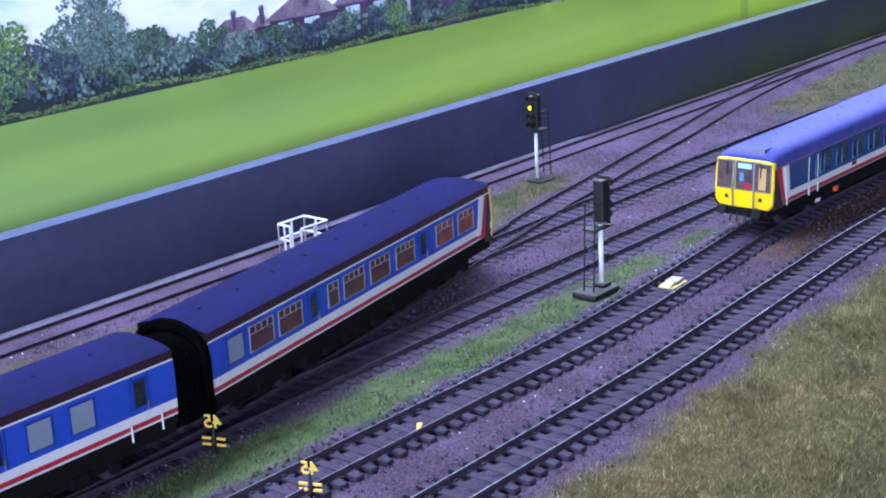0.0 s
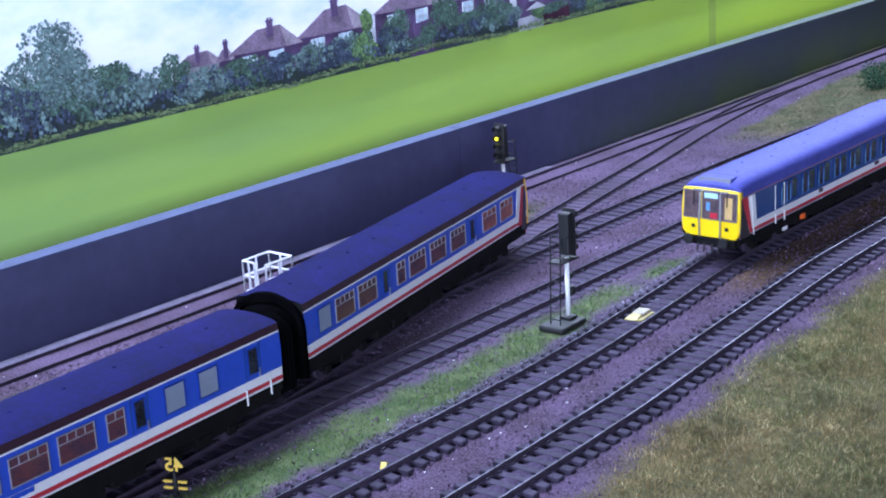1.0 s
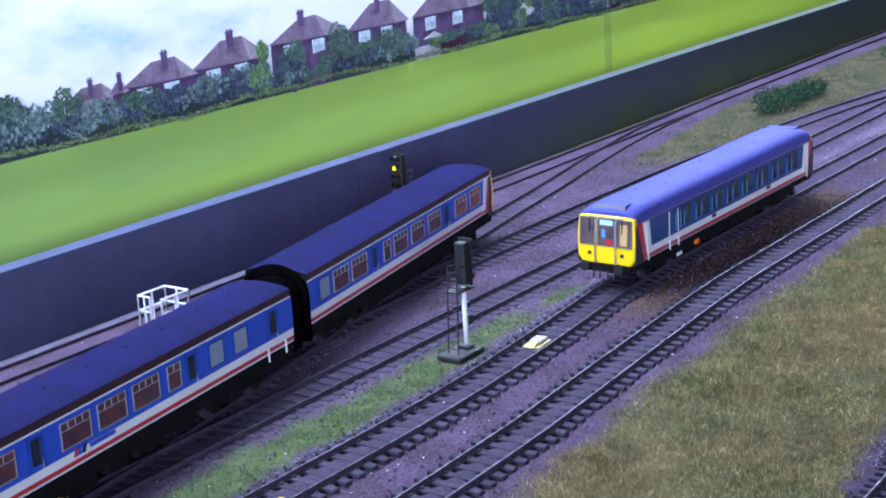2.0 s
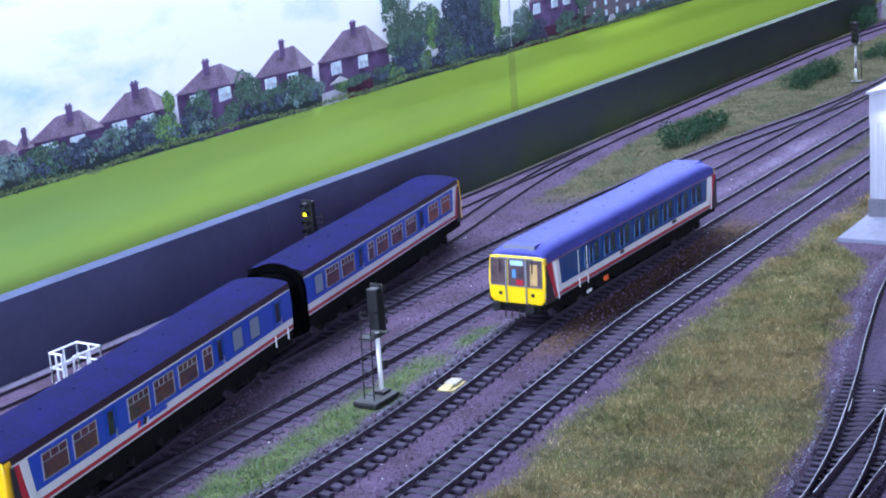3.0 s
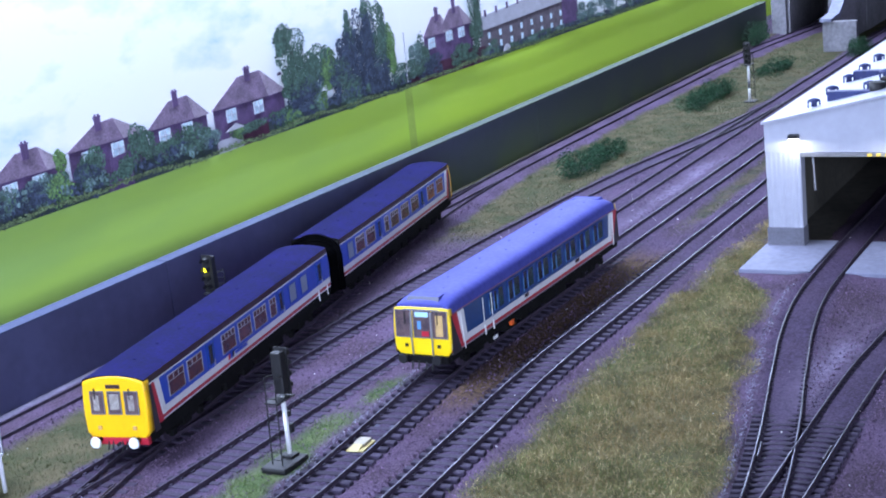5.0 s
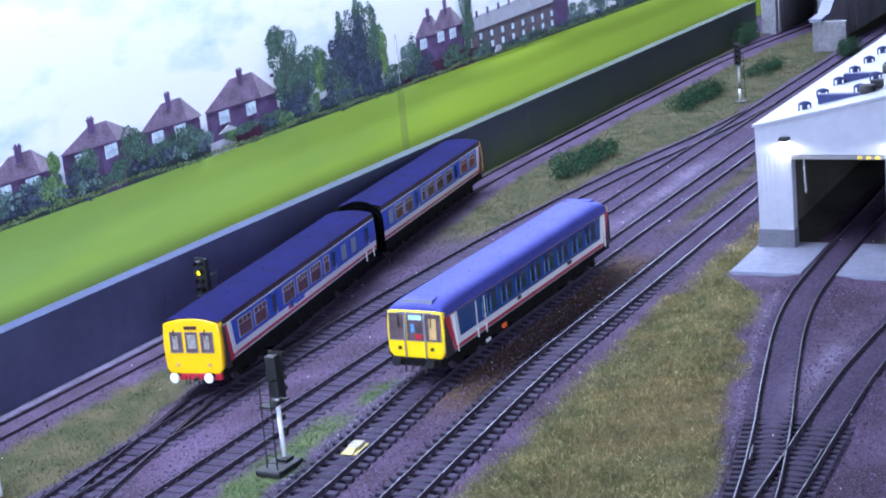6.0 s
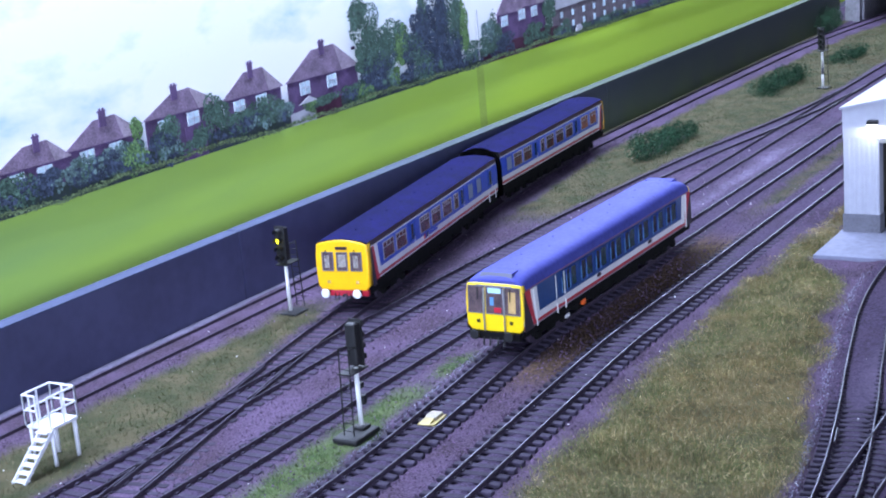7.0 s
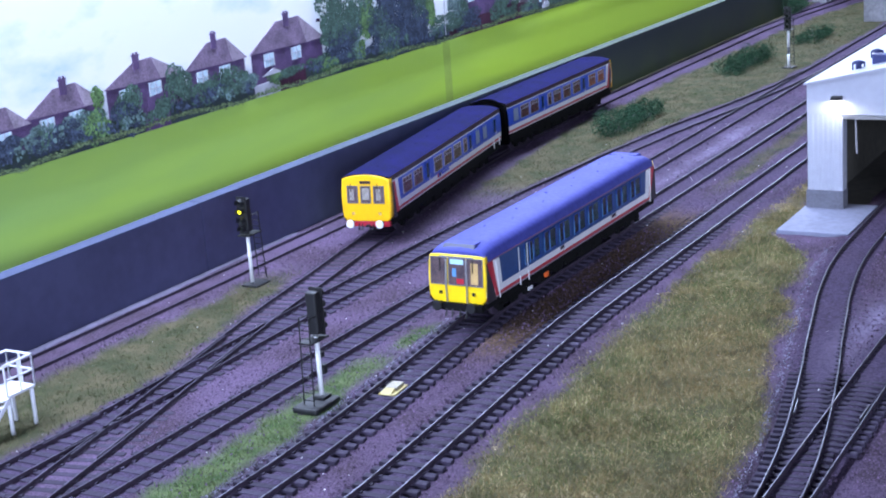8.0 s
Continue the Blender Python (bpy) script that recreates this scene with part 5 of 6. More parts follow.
def shell(t, length, half, roof_top, bands, roof_mat, roof_label, nose=(0.0, 0.0), dome=0.0, power=0.62, lift=0.0):
    """Body sides in their painted bands, ends, and a separate roof. nose: how far each end's top leans back."""
    side, roof = shell_profile(half, roof_top, power=power, lift=lift)
    l = length / 2

    def ring(x, pts, lean):
        return [(x + lean * max(0.0, z - 0.022) / 0.028, y, z) for y, z in pts]
    for name, sgn in (("side_panel", -1), ("side_panel", 1)):
        bm = bmesh.new()
        pts = [(sgn * y, z) for y, z in side]
        loft(bm, [ring(-l, pts, nose[0]), ring(l, pts, -nose[1])], list(range(len(pts) - 1)), closed=False, smooth=False)
        bmesh.ops.recalc_face_normals(bm, faces=bm.faces)
        part(name, bm, bands, t)
    bm = bmesh.new()
    pts = [(y, z) for y, z in (side[-1:] + roof)] + [(-y, z) for y, z in (side[-1:] + roof[:-1])[::-1]]
    loft(bm, [ring(-l + dome, pts, nose[0] * (not dome)), ring(l - dome, pts, -nose[1] * (not dome))], [0] * len(pts), closed=False)
    part("roof", bm, roof_mat, t, roof_label)
    if dome:
        for e in (-1, 1):
            bm = bmesh.new()
            rings = []
            for dx, k in ((dome, 1.0), (dome * 0.6, 0.93), (dome * 0.3, 0.78), (0.0018, 0.50)):
                rings.append([(e * (l - dx), y * (0.97 + 0.03 * k), 0.0398 + (z - 0.0398) * k) for y, z in pts])
            vs = loft(bm, rings, [0] * len(pts), closed=False)
            bm.faces.new(vs[-1])
            bmesh.ops.recalc_face_normals(bm, faces=bm.faces)
            part("roof_end", bm, roof_mat, t, "rounded roof end")
    for x, lean, sgn in ((-l, nose[0], -1), (l, -nose[1], 1)):
        bm = bmesh.new()
        top = [] if dome else roof
        outline = [(y, z) for y, z in side + top] + [(-y, z) for y, z in (side + top[:-1])[::-1]]
        bm.faces.new([bm.verts.new(p) for p in ring(x - sgn * 0.0004, outline, lean)])
        part("end_wall", bm, M_UNDER, t)
    bm = bmesh.new()
    box(bm, -l + 0.001, l - 0.001, -half + 0.0012, half - 0.0012, 0.0104, 0.0142)
    part("floor_pan", bm, M_UNDER, t)


def bogie(t, x):
    bm = bmesh.new()
    for s in (-1, 1):
        box(bm, x - 0.021, x + 0.021, s * 0.0125 - 0.0011, s * 0.0125 + 0.0011, 0.0050, 0.0084, bevel=0.0004)
        for k in (-1, 1):
            box(bm, x + k * 0.0165 - 0.0024, x + k * 0.0165 + 0.0024, s * 0.0135 - 0.0012, s * 0.0135 + 0.0012, 0.0030, 0.0072, bevel=0.0004)
        box(bm, x - 0.0045, x + 0.0045, s * 0.0135 - 0.0012, s * 0.0135 + 0.0012, 0.0038, 0.0085, bevel=0.0004)
    box(bm, x - 0.006, x + 0.006, -0.012, 0.012, 0.0062, 0.0110)
    b = part("bogie", bm, M_UNDER, t)
    for k in (-1, 1):
        bm = bmesh.new()
        for s in (-1, 1):
            rod(bm, (x + k * 0.0165, s * 0.0082, 0.0062), (x + k * 0.0165, s * 0.0106, 0.0062), 0.0062, 18)
        rod(bm, (x + k * 0.0165, -0.012, 0.0062), (x + k * 0.0165, 0.012, 0.0062), 0.0011, 8)
        part("wheelset", bm, M_RAILSIDE, b, "dull steel wheels on an axle")


def window(t, x, side, w, z0, z1, glass, bars=2, label=""):
    """A framed pane, proud of the side by a hair, with its hopper bars."""
    y = side * (HALF_W + 0.00005)
    bm = bmesh.new()
    box(bm, x - w / 2, x + w / 2, min(y, y + side * 0.0002), max(y, y + side * 0.0002), z0, z1)
    p = part("window_pane", bm, glass, t, label)
    bm = bmesh.new()
    f = 0.00045
    ya, yb = min(y, y + side * 0.0005), max(y, y + side * 0.0005)
    for b in ((x - w / 2 - f, x + w / 2 + f, z0 - f, z0), (x - w / 2 - f, x + w / 2 + f, z1, z1 + f), (x - w / 2 - f, x - w / 2, z0, z1), (x + w / 2, x + w / 2 + f, z0, z1)):
        box(bm, b[0], b[1], ya, yb, b[2], b[3])
    if bars:
        h = z1 - (z1 - z0) * 0.30
        box(bm, x - w / 2, x + w / 2, ya, yb, h - 0.00018, h + 0.00018)
        for k in range(1, bars):
            xx = x - w / 2 + w * k / bars
            box(bm, xx - 0.0002, xx + 0.0002, ya, yb, h, z1)
    part("window_frame", bm, M_FRAME if bars else M_BLUE_DEEP, p, "thin bright frame" if bars else "")


def seams(t, xs, side):
    """Door joints and their handles."""
    y = side * (HALF_W + 0.0001)
    for x in xs:
        bm = bmesh.new()
        for dx in (-0.0045, 0.0045):
            box(bm, x + dx - 0.00013, x + dx + 0.00013, y - 0.0002, y + 0.0002, 0.0258, 0.0402)
        d = part("door_joint", bm, M_NAVY, t)
        bm = bmesh.new()
        box(bm, x + 0.0030, x + 0.0040, y - 0.0004, y + 0.0004, 0.0284, 0.0288)
        box(bm, x + 0.0034, x + 0.0038, y - 0.0005, y + 0.0005, 0.0252, 0.0284)
        part("door_handle", bm, M_CHROME, d, "small bright door handle")


def buffers(t, x, sgn, mat, head):
    for s in (-1, 1):
        bm = bmesh.new()
        rod(bm, (x, s * 0.0110, 0.0128), (x + sgn * 0.0052, s * 0.0110, 0.0128), 0.0013, 12)
        b = part("buffer", bm, mat, t)
        bm = bmesh.new()
        rod(bm, (x + sgn * 0.0052, s * 0.0110, 0.0128), (x + sgn * 0.0062, s * 0.0110, 0.0128), 0.0031, 20, r1=0.0027)
        part("buffer_head", bm, head, b)


def gear(t, seed, x0=-0.07, x1=0.07):
    """Engines, tanks and boxes slung under the floor."""
    rnd = random.Random(seed)
    x = x0
    while x < x1:
        l = rnd.uniform(0.010, 0.022)
        for s in (-1, 1):
            bm = bmesh.new()
            box(bm, x, x + l, s * 0.0125 - 0.0035, s * 0.0125 + 0.0035, rnd.uniform(0.0040, 0.0065), 0.0112, bevel=0.0006)
            part("equipment_box", bm, M_UNDER, t)
        x += l + rnd.uniform(0.003, 0.008)
    bm = bmesh.new()
    rod(bm, (x0, 0.004, 0.0075), (x1, 0.004, 0.0075), 0.0012, 8)
    rod(bm, (x0, -0.005, 0.0085), (x1, -0.005, 0.0085), 0.0009, 8)
    part("brake_pipe", bm, M_UNDER, t)


def cab_front(t, x, sgn, panes, mat, top, lean, wrap=0.0035, power=0.62, lift=0.0):
    """A cab end plate with rounded corners, panes, lamps and handrails. sgn: which way it faces."""
    pts = []
    half = HALF_W + 0.0001
    lower = 0.0135
    side, roof = shell_profile(half, top, power=power, lift=lift)
    outline = [(half - 0.0030, lower), (half - 0.0006, lower + 0.003)] + [(y, z) for y, z in side[4:]] + [(y, z - 0.0002) for y, z in roof]
    outline = outline + [(-y, z) for y, z in outline[:-1][::-1]]
    bm = bmesh.new()
    rings = []
    for dx, k in ((-wrap, 1.003), (0.0006, 1.003), (0.0014, 0.985), (0.0017, 0.95)):
        cz = 0.028
        rings.append([(x + sgn * dx - sgn * lean * max(0.0, z - 0.024) / 0.026, y * k, cz + (z - cz) * k) for y, z in outline])
    vs = loft(bm, rings, [0] * len(outline))
    bm.faces.new(vs[-1])
    bm.faces.new(vs[0])
    bmesh.ops.recalc_face_normals(bm, faces=bm.faces)
    cab = part("cab_front", bm, mat, t, "bright yellow cab front")
    f = x + sgn * 0.0017

    def plate(name, y0, y1, z0, z1, m, proud=0.0003, label="", parent=cab):
        bm = bmesh.new()
        o0, o1 = (sgn * lean * max(0.0, z - 0.024) / 0.026 for z in (z0, z1))
        vs = [bm.verts.new(p) for p in ((f - o0, y0, z0), (f - o0, y1, z0), (f - o1, y1, z1), (f - o1, y0, z1))]
        ws = [bm.verts.new((v.co.x + sgn * proud, v.co.y, v.co.z)) for v in vs]
        bm.faces.new(vs)
        bm.faces.new(ws)
        for i in range(4):
            bm.faces.new((vs[i], vs[(i + 1) % 4], ws[(i + 1) % 4], ws[i]))
        bmesh.ops.recalc_face_normals(bm, faces=bm.faces)
        return part(name, bm, m, parent, label)
    for y0, y1, z0, z1 in panes:
        p = plate("windscreen", y0, y1, z0, z1, M_GLASS_CAB)
        for a, b, c, d in ((y0 - 0.0004, y1 + 0.0004, z0 - 0.0004, z0), (y0 - 0.0004, y1 + 0.0004, z1, z1 + 0.0004), (y0 - 0.0004, y0, z0, z1), (y1, y1 + 0.0004, z0, z1)):
            plate("windscreen_rim", a, b, c, d, M_CHROME_DIM, 0.0005, parent=p)
    return cab, plate


M_FLANK = material("dark_flank_paint", (0.035, 0.028, 0.036), 0.5, vary=0.2, scale=100)
M_BELLOWS = material("bellows_rubber", (0.0025, 0.0025, 0.003), 1.0, vary=0.3, scale=100, spec=0.0)
M_GLASS_CAB = material("cab_glass", (0.035, 0.028, 0.036), 0.08, vary=0.6, scale=140, tint=(0.15, 0.10, 0.10))
M_CHROME_DIM = material("window_rubber", (0.16, 0.15, 0.17), 0.5, vary=0.2, scale=200)
M_PANESHINE = material("pane_shine_paint", (0.08, 0.06, 0.06), 0.3, vary=0.8, scale=330, tint=(0.45, 0.42, 0.38))
M_LAMPGLASS = material("lamp_glass", (0.62, 0.38, 0.14), 0.15, vary=0.1, scale=300)
M_SHADE = material("cab_shade", (0.55, 0.36, 0.14), 0.6, vary=0.2, scale=200)
M_HEADCODE2 = material("dull_grey_sill", (0.30, 0.29, 0.33), 0.5, vary=0.1, scale=80)
M_MAUVE = material("mauve_line", (0.22, 0.09, 0.17), 0.45, vary=0.1, scale=80)
NSE_BANDS = [M_UNDER, M_GREYWHITE, M_RED, M_GREYWHITE, M_BLUE, M_BLUE, M_BLUE, M_GREYWHITE, M_MAROON]
CAR_BANDS = [M_UNDER, M_HEADCODE2, M_RED, M_GREYWHITE, M_NAVY, M_NAVY, M_NAVY, M_MAUVE, M_ROOF_BLUE]


def stripe(t, x0, x1, xs0, xs1, side, mat, z0, z1, proud, label=""):
    """A painted sloping band on the side: its foot from x0 to x1 and its head from xs0 to xs1."""
    y = side * (HALF_W + 0.00005)
    bm = bmesh.new()
    slabpoly(bm, [(x0, z0), (x1, z0), (xs1, z1), (xs0, z1)], min(y, y + side * proud), max(y, y + side * proud))
    part("livery_band", bm, mat, t, label)


def vehicle(name, label, cab_end, seats, long):
    """One coach of the two-car diesel unit. cab_end: -1 or 1, the end with the driving cab."""
    t = thing(name, pose(0, 0, 0), label, "train", "coaches of the moving train")
    shell(t, long, HALF_W, 0.0470, NSE_BANDS, M_ROOF_DARK, "dark navy-grey roof", power=None, lift=LIFT)
    l = long / 2
    c = cab_end
    for x in (-0.083, 0.083):
        bogie(t, x)
    gear(t, 3 if c < 0 else 4, -0.055, 0.055)
    for side in (-1, 1):
        for x, w, glass, bars in seats:
            window(t, x * c, side, w, 0.0276, 0.0382, glass, bars)
        seams(t, [c * x for x in ((0.0545, -0.046, -0.111) if c < 0 else (0.0485, -0.049))], side)
        # cab side: dark flank, red and white bands that slope up to the roof
        e = c * l
        stripe(t, e - c * 0.0030, e - c * 0.0090, e - c * 0.0030, e - c * 0.0055, side, M_FLANK, 0.0150, 0.0406, 0.00015)
        stripe(t, e - c * 0.0090, e - c * 0.0135, e - c * 0.0055, e - c * 0.0085, side, M_RED, 0.0180, 0.0406, 0.0002)
        stripe(t, e - c * 0.0135, e - c * 0.0175, e - c * 0.0085, e - c * 0.0140, side, M_GREYWHITE, 0.0208, 0.0406, 0.00025)
        y = side * (HALF_W + 0.0009)
        for x in ((-e + c * 0.024, -e + c * 0.009) if c < 0 else ()):
            bm = bmesh.new()
            rod(bm, (x, y, 0.0150), (x, y, 0.0215), 0.0004, 6)
            part("grab_rail", bm, M_WHITE, t, "white grab rail")
        if c > 0:
            continue
        bm = bmesh.new()
        for k in range(3):
            slabpoly(bm, [(-0.0340 + k * 0.0026, 0.0222), (-0.0322 + k * 0.0026, 0.0222), (-0.0310 + k * 0.0026, 0.0252), (-0.0328 + k * 0.0026, 0.0252)], side * (HALF_W + 0.0001) - 0.0002, side * (HALF_W + 0.0001) + 0.0002, k)
        part("emblem", bm, [M_RED, M_BLUE, M_BLACK], t, "small slanted emblem bars")
        bm = bmesh.new()
        box(bm, -0.0240, -0.0080, side * (HALF_W + 0.0001) - 0.0002, side * (HALF_W + 0.0001) + 0.0002, 0.0227, 0.0245)
        part("lettering_bar", bm, M_BLUE, t)
    cab, plate = cab_front(t, c * l, c, ((-0.0135, -0.0062, 0.0268, 0.0384), (-0.0035, 0.0035, 0.0268, 0.0384), (0.0062, 0.0135, 0.0268, 0.0384)), M_AMBER, 0.0468 if c < 0 else 0.0464, 0.0016, 0.0035 if c < 0 else 0.0006, None, 0.0024)
    plate("headcode_panel", -0.0040, 0.0040, 0.0402, 0.0422, M_MAROON, 0.0004)
    for y in (-0.0100, 0.0100):
        plate("wiper", y - 0.0002 + 0.001, y + 0.0002 + 0.001, 0.0345, 0.0402, M_BLACK, 0.0009)
        plate("marker_lamp", y - 0.0010, y + 0.0010, 0.0182, 0.0202, M_LAMPGLASS, 0.0008, "small round marker lamp")
        # blotched plate: the pane's reflections and pale interior as painted colour
        plate("interior_shine", y - 0.0012, y + 0.0020, 0.0285, 0.0365, M_PANESHINE, 0.0005)
    plate("interior_shine", -0.0028, 0.0026, 0.0290, 0.0372, M_PANESHINE, 0.0005)
    bm = bmesh.new()
    box(bm, c * l - c * 0.002, c * l + c * 0.0016, -0.0165, 0.0165, 0.0098, 0.0137, bevel=0.0004)
    part("buffer_beam", bm, M_RED, t, "red buffer beam")
    buffers(t, c * l + c * 0.0014, c, M_UNDER, M_WHITE)
    bm = bmesh.new()
    for y, z in ((-0.004, 0.0095), (0.004, 0.0095), (-0.0015, 0.0085), (0.0065, 0.0085)):
        rod(bm, (c * l + c * 0.001, y, 0.0125), (c * l + c * 0.0028, y, 0.0075), 0.0005, 6)
    rod(bm, (c * l, 0, 0.0110), (c * l + c * 0.004, 0, 0.0105), 0.0009, 8)
    part("coupling_hoses", bm, M_BLACK, t)
    # roof fittings
    for k in range(-4, 5):
        bm = bmesh.new()
        rod(bm, (k * 0.026, 0.0, 0.0464), (k * 0.026, 0.0, 0.0474), 0.0010, 10, r1=0.0008)
        part("roof_vent", bm, M_ROOF_DARK, t)
    # corridor bellows at the inner end: full-width dark folds, and an arched hood on one coach
    x = -c * l
    n = 14

    def arch(xx, half, top):
        return [(xx, half, 0.0100)] + [(xx, half * math.cos(math.pi * i / n), 0.0340 + (top - 0.0340) * math.sin(math.pi * i / n)) for i in range(n + 1)] + [(xx, -half, 0.0100)]
    bm = bmesh.new()
    rings = [arch(x - c * 0.0012 * k, 0.0150 - (0.0008 if k % 2 else 0.0), 0.0440 - (0.0008 if k % 2 else 0.0)) for k in range(12)]
    vs = loft(bm, rings, [0] * len(rings[0]), smooth=False)
    bm.faces.new(vs[0])
    bm.faces.new(vs[-1])
    bmesh.ops.recalc_face_normals(bm, faces=bm.faces)
    part("corridor_bellows", bm, M_BELLOWS, t, "folded black corridor bellows")
    if c > 0:
        bm = bmesh.new()
        rings = [arch(x - c * 0.0001, 0.0190, 0.0490), arch(x - c * 0.0030, 0.0190, 0.0490), arch(x - c * 0.0030, 0.0165, 0.0455), arch(x - c * 0.0001, 0.0165, 0.0455), arch(x - c * 0.0001, 0.0190, 0.0490)]
        loft(bm, rings, [0] * len(rings[0]), smooth=False)
        bmesh.ops.recalc_face_normals(bm, faces=bm.faces)
        part("gangway_hood", bm, M_BELLOWS, t, "black arched gangway hood")
    bm = bmesh.new()
    rod(bm, (x, 0, 0.0085), (x - c * 0.015, 0, 0.0085), 0.0012, 8)
    part("drawbar", bm, M_BLACK, t)
    return t


G, F, K, O = M_GLASS, M_FROST, M_GLASS_DARK, material("orange_lit_window", (0.05, 0.028, 0.045), 0.1, vary=0.7, scale=140, tint=(0.40, 0.10, 0.045))
# windows from the cab end towards the inner end: centre, width, glass, bars
car_front = vehicle("diesel_coach", "blue diesel coach with white and red bands and a yellow cab", -1,
                    [(0.0968, 0.0175, G, 3), (0.0745, 0.0172, G, 3), (0.0545, 0.0050, K, 0), (0.0310, 0.0172, G, 4), (0.0085, 0.0172, G, 4), (-0.0140, 0.0172, G, 4), (-0.0335, 0.0085, G, 2), (-0.0460, 0.0050, K, 0),
                     (-0.0650, 0.0105, F, 0), (-0.0840, 0.0105, F, 0), (-0.1110, 0.0055, K, 0)], 0.2580)
car_rear = vehicle("diesel_coach", "blue diesel coach with red-lit windows and a black gangway end", 1,
                   [(0.0930, 0.0160, O, 3), (0.0705, 0.0170, O, 3), (0.0485, 0.0050, K, 0), (0.0310, 0.0170, G, 4), (0.0075, 0.0170, G, 4), (-0.0155, 0.0170, G, 4), (-0.0330, 0.0080, G, 2), (-0.0490, 0.0045, K, 0),
                    (-0.0668, 0.0170, G, 4), (-0.0880, 0.0165, G, 4), (-0.1064, 0.0105, F, 0)], 0.2455)


def railcar():
    """The single railcar that stands on the middle track."""
    length = 0.2560
    t = thing("railcar", pose(length / 2, -0.0005, 0), "parked single blue railcar with a pale blue roof and yellow cab", "train")
    shell(t, length, HALF_W, 0.0470, CAR_BANDS, M_ROOF_BLUE, "pale blue-grey domed roof", (0.002, 0.002), 0.016)
    l = length / 2
    for x in (-0.087, 0.087):
        bogie(t, x)
    gear(t, 9, -0.055, 0.055)
    for side in (-1, 1):
        x = -0.080
        for k, (gap, w) in enumerate(((0.004, 0.0052), (0.0105, 0.0052), (0.0165, 0.0085), (0.031, 0.0062), (0.0395, 0.0085), (0.0520, 0.0052), (0.0600, 0.0085), (0.0740, 0.0062), (0.0830, 0.0085), (0.0960, 0.0062), (0.1040, 0.0090), (0.1180, 0.0062), (0.1270, 0.0085), (0.1420, 0.0062), (0.1520, 0.0085), (0.1660, 0.0062), (0.1750, 0.0090))):
            window(t, x + gap, side, w, 0.0243, 0.0358, K if k % 2 else M_GLASS_GREEN, 0)
            bm = bmesh.new()
            y = side * (HALF_W + 0.0006)
            rod(bm, (x + gap - w / 2 - 0.0008, y, 0.0235), (x + gap - w / 2 - 0.0008, y, 0.0330), 0.00022, 6)
            part("door_rail", bm, M_SKY, t, "light blue door rail")
        for e, c in ((-l, -1), (l, 1)):
            stripe(t, e, e - c * 0.0115, e - c * 0.0016, e - c * 0.0022, side, M_FLANK, 0.0142, 0.0372, 0.00015)
            stripe(t, e - c * 0.0115, e - c * 0.0140, e - c * 0.0022, e - c * 0.0090, side, M_RED, 0.0158, 0.0372, 0.0002)
            stripe(t, e - c * 0.0140, e - c * 0.0195, e - c * 0.0090, e - c * 0.0170, side, M_GREYWHITE, 0.0177, 0.0372, 0.00025)
            bm = bmesh.new()
            rod(bm, (e - c * 0.0138, side * (HALF_W + 0.0012), 0.0145), (e - c * 0.0115, side * (HALF_W + 0.0009), 0.0370), 0.00035, 6)
            part("cab_handrail", bm, M_WHITE, t, "white cab handrail")
        for x in (-0.088, -0.077):
            bm = bmesh.new()
            y = side * (HALF_W + 0.0009)
            rod(bm, (x, y, 0.0225), (x, y, 0.0365), 0.00024, 6)
            rod(bm, (x + 0.0004, y, 0.0140), (x + 0.0004, y, 0.0195), 0.0004, 6)
            part("door_handrail", bm, M_WHITE, t, "white door handrail")
        bm = bmesh.new()
        box(bm, -0.0500, -0.0460, min(side * 0.0150, side * 0.0178), max(side * 0.0150, side * 0.0178), 0.0072, 0.0106, bevel=0.0005)
        part("fuel_box", bm, M_ORANGE, t, "orange-painted box on the underframe")
        bm = bmesh.new()
        for k in range(3):
            box(bm, -0.0745 + k * 0.0022, -0.0730 + k * 0.0022, min(side * 0.0170, side * 0.0174), max(side * 0.0170, side * 0.0174), 0.0062, 0.0082)
        part("marking", bm, M_GREYWHITE, t, "small white marking bars")
        for x0, w in ((-0.030, 0.005), (0.050, 0.006)):
            bm = bmesh.new()
            box(bm, x0, x0 + w, side * (HALF_W + 0.0001) - 0.0002, side * (HALF_W + 0.0001) + 0.0002, 0.0192, 0.0212)
            part("emblem", bm, M_MAROON, t)
    for c in (-1, 1):
        cab, plate = cab_front(t, c * (l - 0.0013), c, ((-0.0164, -0.0072, 0.0244, 0.0396), (-0.0056, 0.0048, 0.0244, 0.0396), (0.0064, 0.0164, 0.0244, 0.0396)), M_YELLOW, 0.0418, 0.0020, 0.0020 if c < 0 else 0.0, 0.30)
        if c < 0:
            plate("destination_blind", -0.0046, 0.0038, 0.0362, 0.0390, M_BLIND, 0.0005, "pale blue destination blind")
            plate("cab_partition", -0.0138, -0.0092, 0.0252, 0.0374, M_SHADE, 0.0004, "tan panel seen through the windscreen")
            plate("table_lamp", 0.0002, 0.0026, 0.0290, 0.0338, M_SKY, 0.0004)
            plate("red_panel", -0.0046, 0.0000, 0.0250, 0.0280, M_RED, 0.0004)
        for y in (-0.0064, 0.0064):
            bm = bmesh.new()
            xx = c * (l + 0.0012)
            rod(bm, (xx, y, 0.0140), (xx - c * 0.0002, y * 1.05, 0.0250), 0.00055, 6)
            rod(bm, (xx - c * 0.0002, y * 1.05, 0.0250), (xx - c * 0.0012, y, 0.0390), 0.00055, 6)
            part("front_handrail", bm, M_CHROME, cab, "bare metal front handrail")
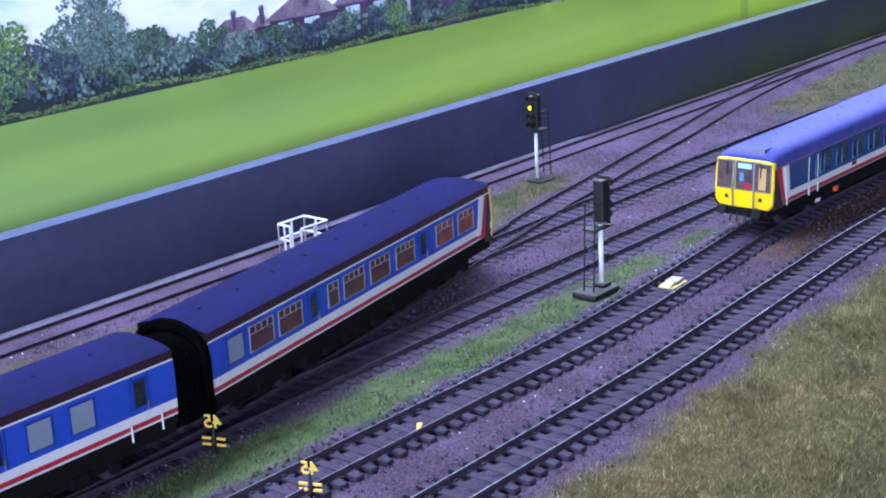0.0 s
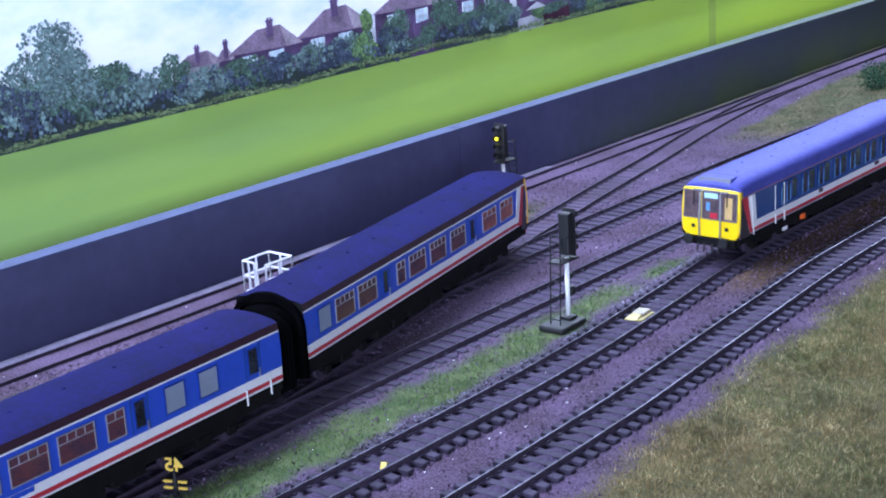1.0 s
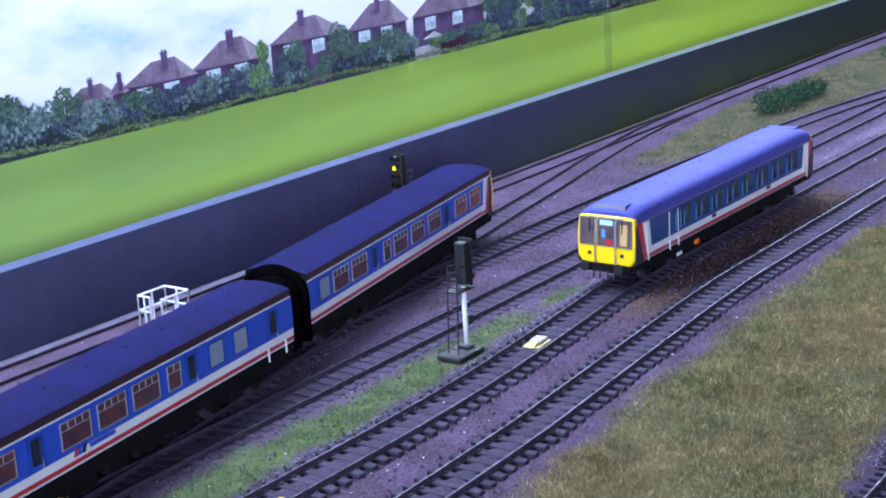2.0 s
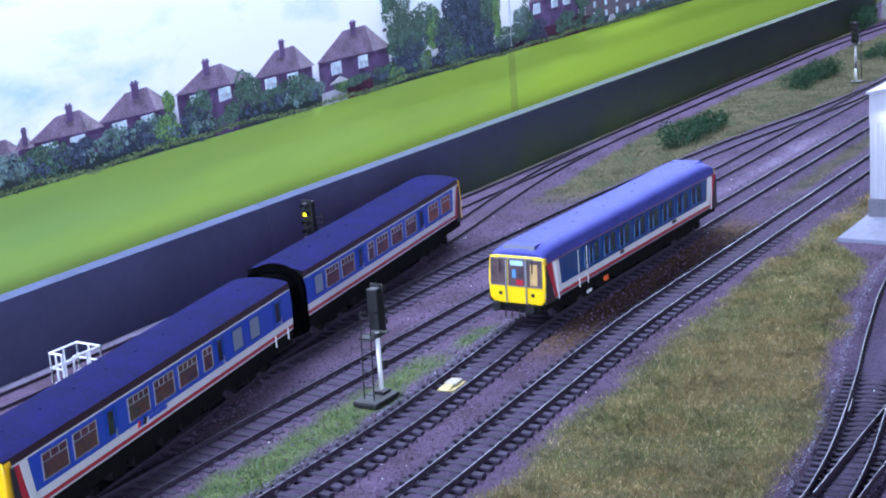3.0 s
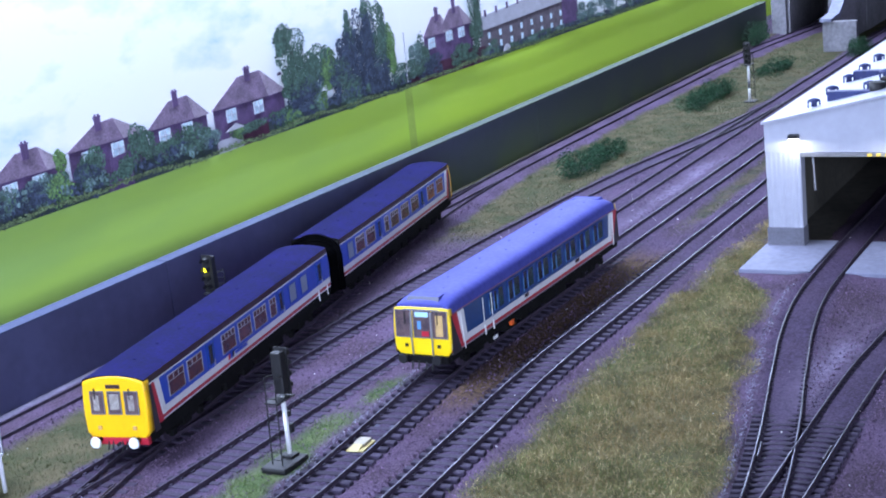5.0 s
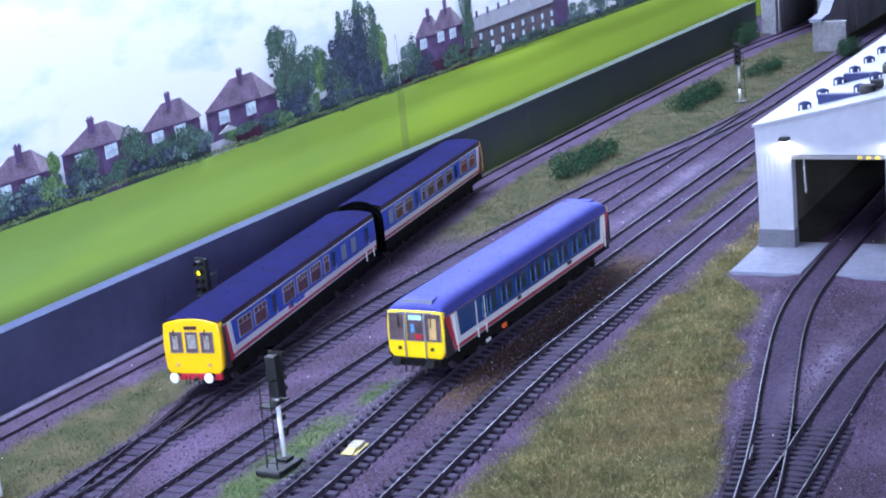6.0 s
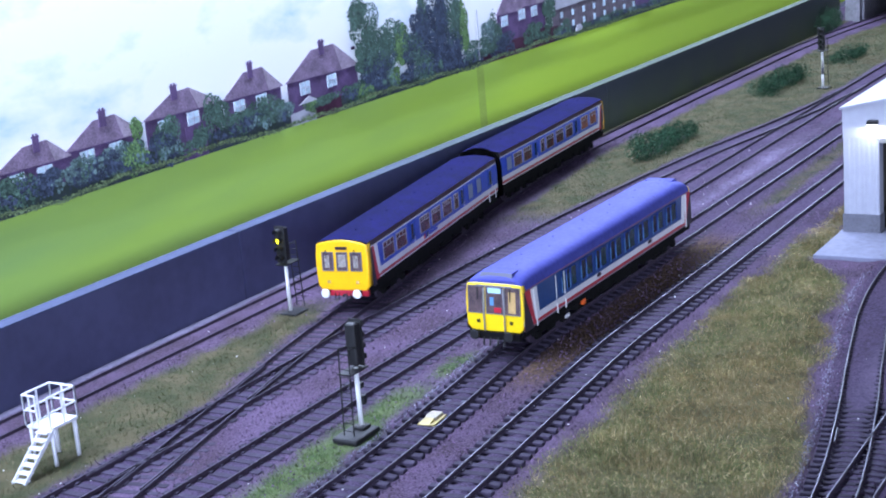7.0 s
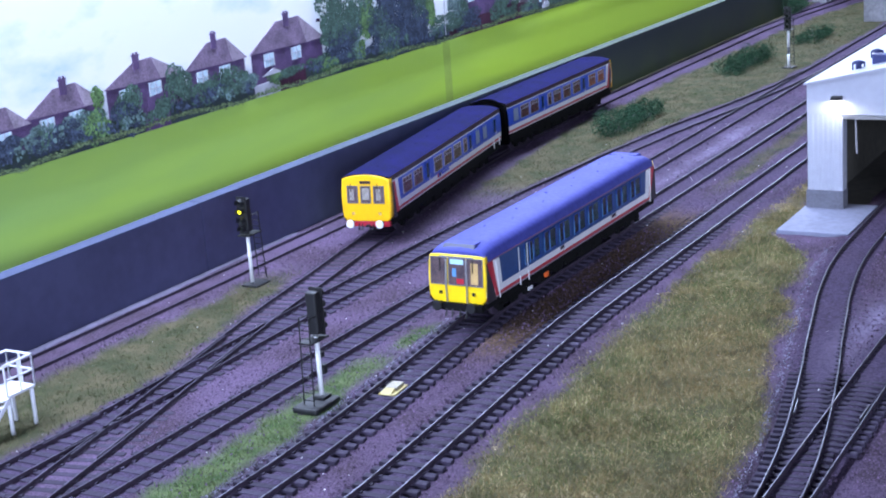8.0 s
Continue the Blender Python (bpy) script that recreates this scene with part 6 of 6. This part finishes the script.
        for y in (-0.0105, 0.0105):
            plate("marker_lamp", y - 0.0009, y + 0.0009, 0.0185, 0.0203, M_BLACK, 0.0008)
            plate("wiper", y - 0.0002, y + 0.0002, 0.0320, 0.0392, M_BLACK, 0.0009)
        # roof-end box with the headcode frame
        bm = bmesh.new()
        xx = c * (l - 0.0004)
        slabs = [(-0.0112, 0.0398, 0.0), (0.0112, 0.0398, 0.0), (0.0100, 0.0468, 0.0052), (-0.0100, 0.0468, 0.0052)]
        a = [bm.verts.new((xx - c * d, y, z)) for y, z, d in slabs]
        b = [bm.verts.new((xx - c * 0.0125, y * 0.97, z)) for y, z, d in slabs]
        bm.faces.new(a)
        bm.faces.new(b).material_index = 1
        for i in range(4):
            bm.faces.new((a[i], a[(i + 1) % 4], b[(i + 1) % 4], b[i])).material_index = 1
        bmesh.ops.recalc_face_normals(bm, faces=bm.faces)
        part("headcode_box", bm, [M_HEADCODE, M_ROOF_BLUE], t, "grey-fronted headcode box on the roof end")
        for s in (-1, 1):
            bm = bmesh.new()
            rod(bm, (c * (l - 0.002), s * 0.0120, 0.0392), (c * (l - 0.004), s * 0.0118, 0.0435), 0.0004, 6)
            part("lamp_iron", bm, M_CHROME, t)
        buffers(t, c * (l + 0.0002), c, M_BLACK, M_BLACK)
        bm = bmesh.new()
        box(bm, c * l - 0.002, c * l + 0.001, -0.0160, 0.0160, 0.0092, 0.0136, bevel=0.0004)
        part("buffer_beam", bm, M_UNDER, t)
        bm = bmesh.new()
        for y in (-0.006, -0.002, 0.003, 0.007):
            rod(bm, (c * (l + 0.001), y, 0.0122), (c * (l + 0.003), y, 0.0058), 0.0006, 6)
        part("coupling_hoses", bm, M_BLACK, t)
    for k in range(-5, 6):
        bm = bmesh.new()
        rod(bm, (k * 0.021, 0.004 * (-1) ** k, 0.0464), (k * 0.021, 0.004 * (-1) ** k, 0.0473), 0.0009, 8, r1=0.0006)
        part("roof_vent", bm, M_ROOF_BLUE, t)
    return t


M_GLASS_GREEN = material("greenish_window", (0.030, 0.070, 0.075), 0.08, vary=0.6, scale=90)
M_SKY = material("light_blue_paint", (0.09, 0.26, 0.50), 0.4, vary=0.1, scale=200)
M_HEADCODE = material("mid_grey_paint", (0.055, 0.060, 0.105), 0.5, vary=0.1, scale=100)
railcar()


def motions():
    """The two coaches roll along the junction track, gathering speed for a second and then at an even pace."""
    def on_track(xc):
        a = Vector((xc - 0.083, float(np.interp(xc - 0.083, TRACK_X, TRACK_Y)), 0))
        b = Vector((xc + 0.083, float(np.interp(xc + 0.083, TRACK_X, TRACK_Y)), 0))
        m = (a + b) / 2
        return pose(m.x, m.y, 0, 0, 0, math.degrees(math.atan2(b.y - a.y, b.x - a.x)))
    for car, start, lag in ((car_rear, -0.2570, 0.0085), (car_front, -0.5262, 0.0120)):
        walk(car, [(k * 0.5, on_track(start + 0.1005 * k * 0.5 + lag * max(0.0, 1 - k * 0.5) ** 2)) for k in range(17)])


TRACK_X, TRACK_Y, TRACK_H = along(R_LINE, 0.004)
motions()
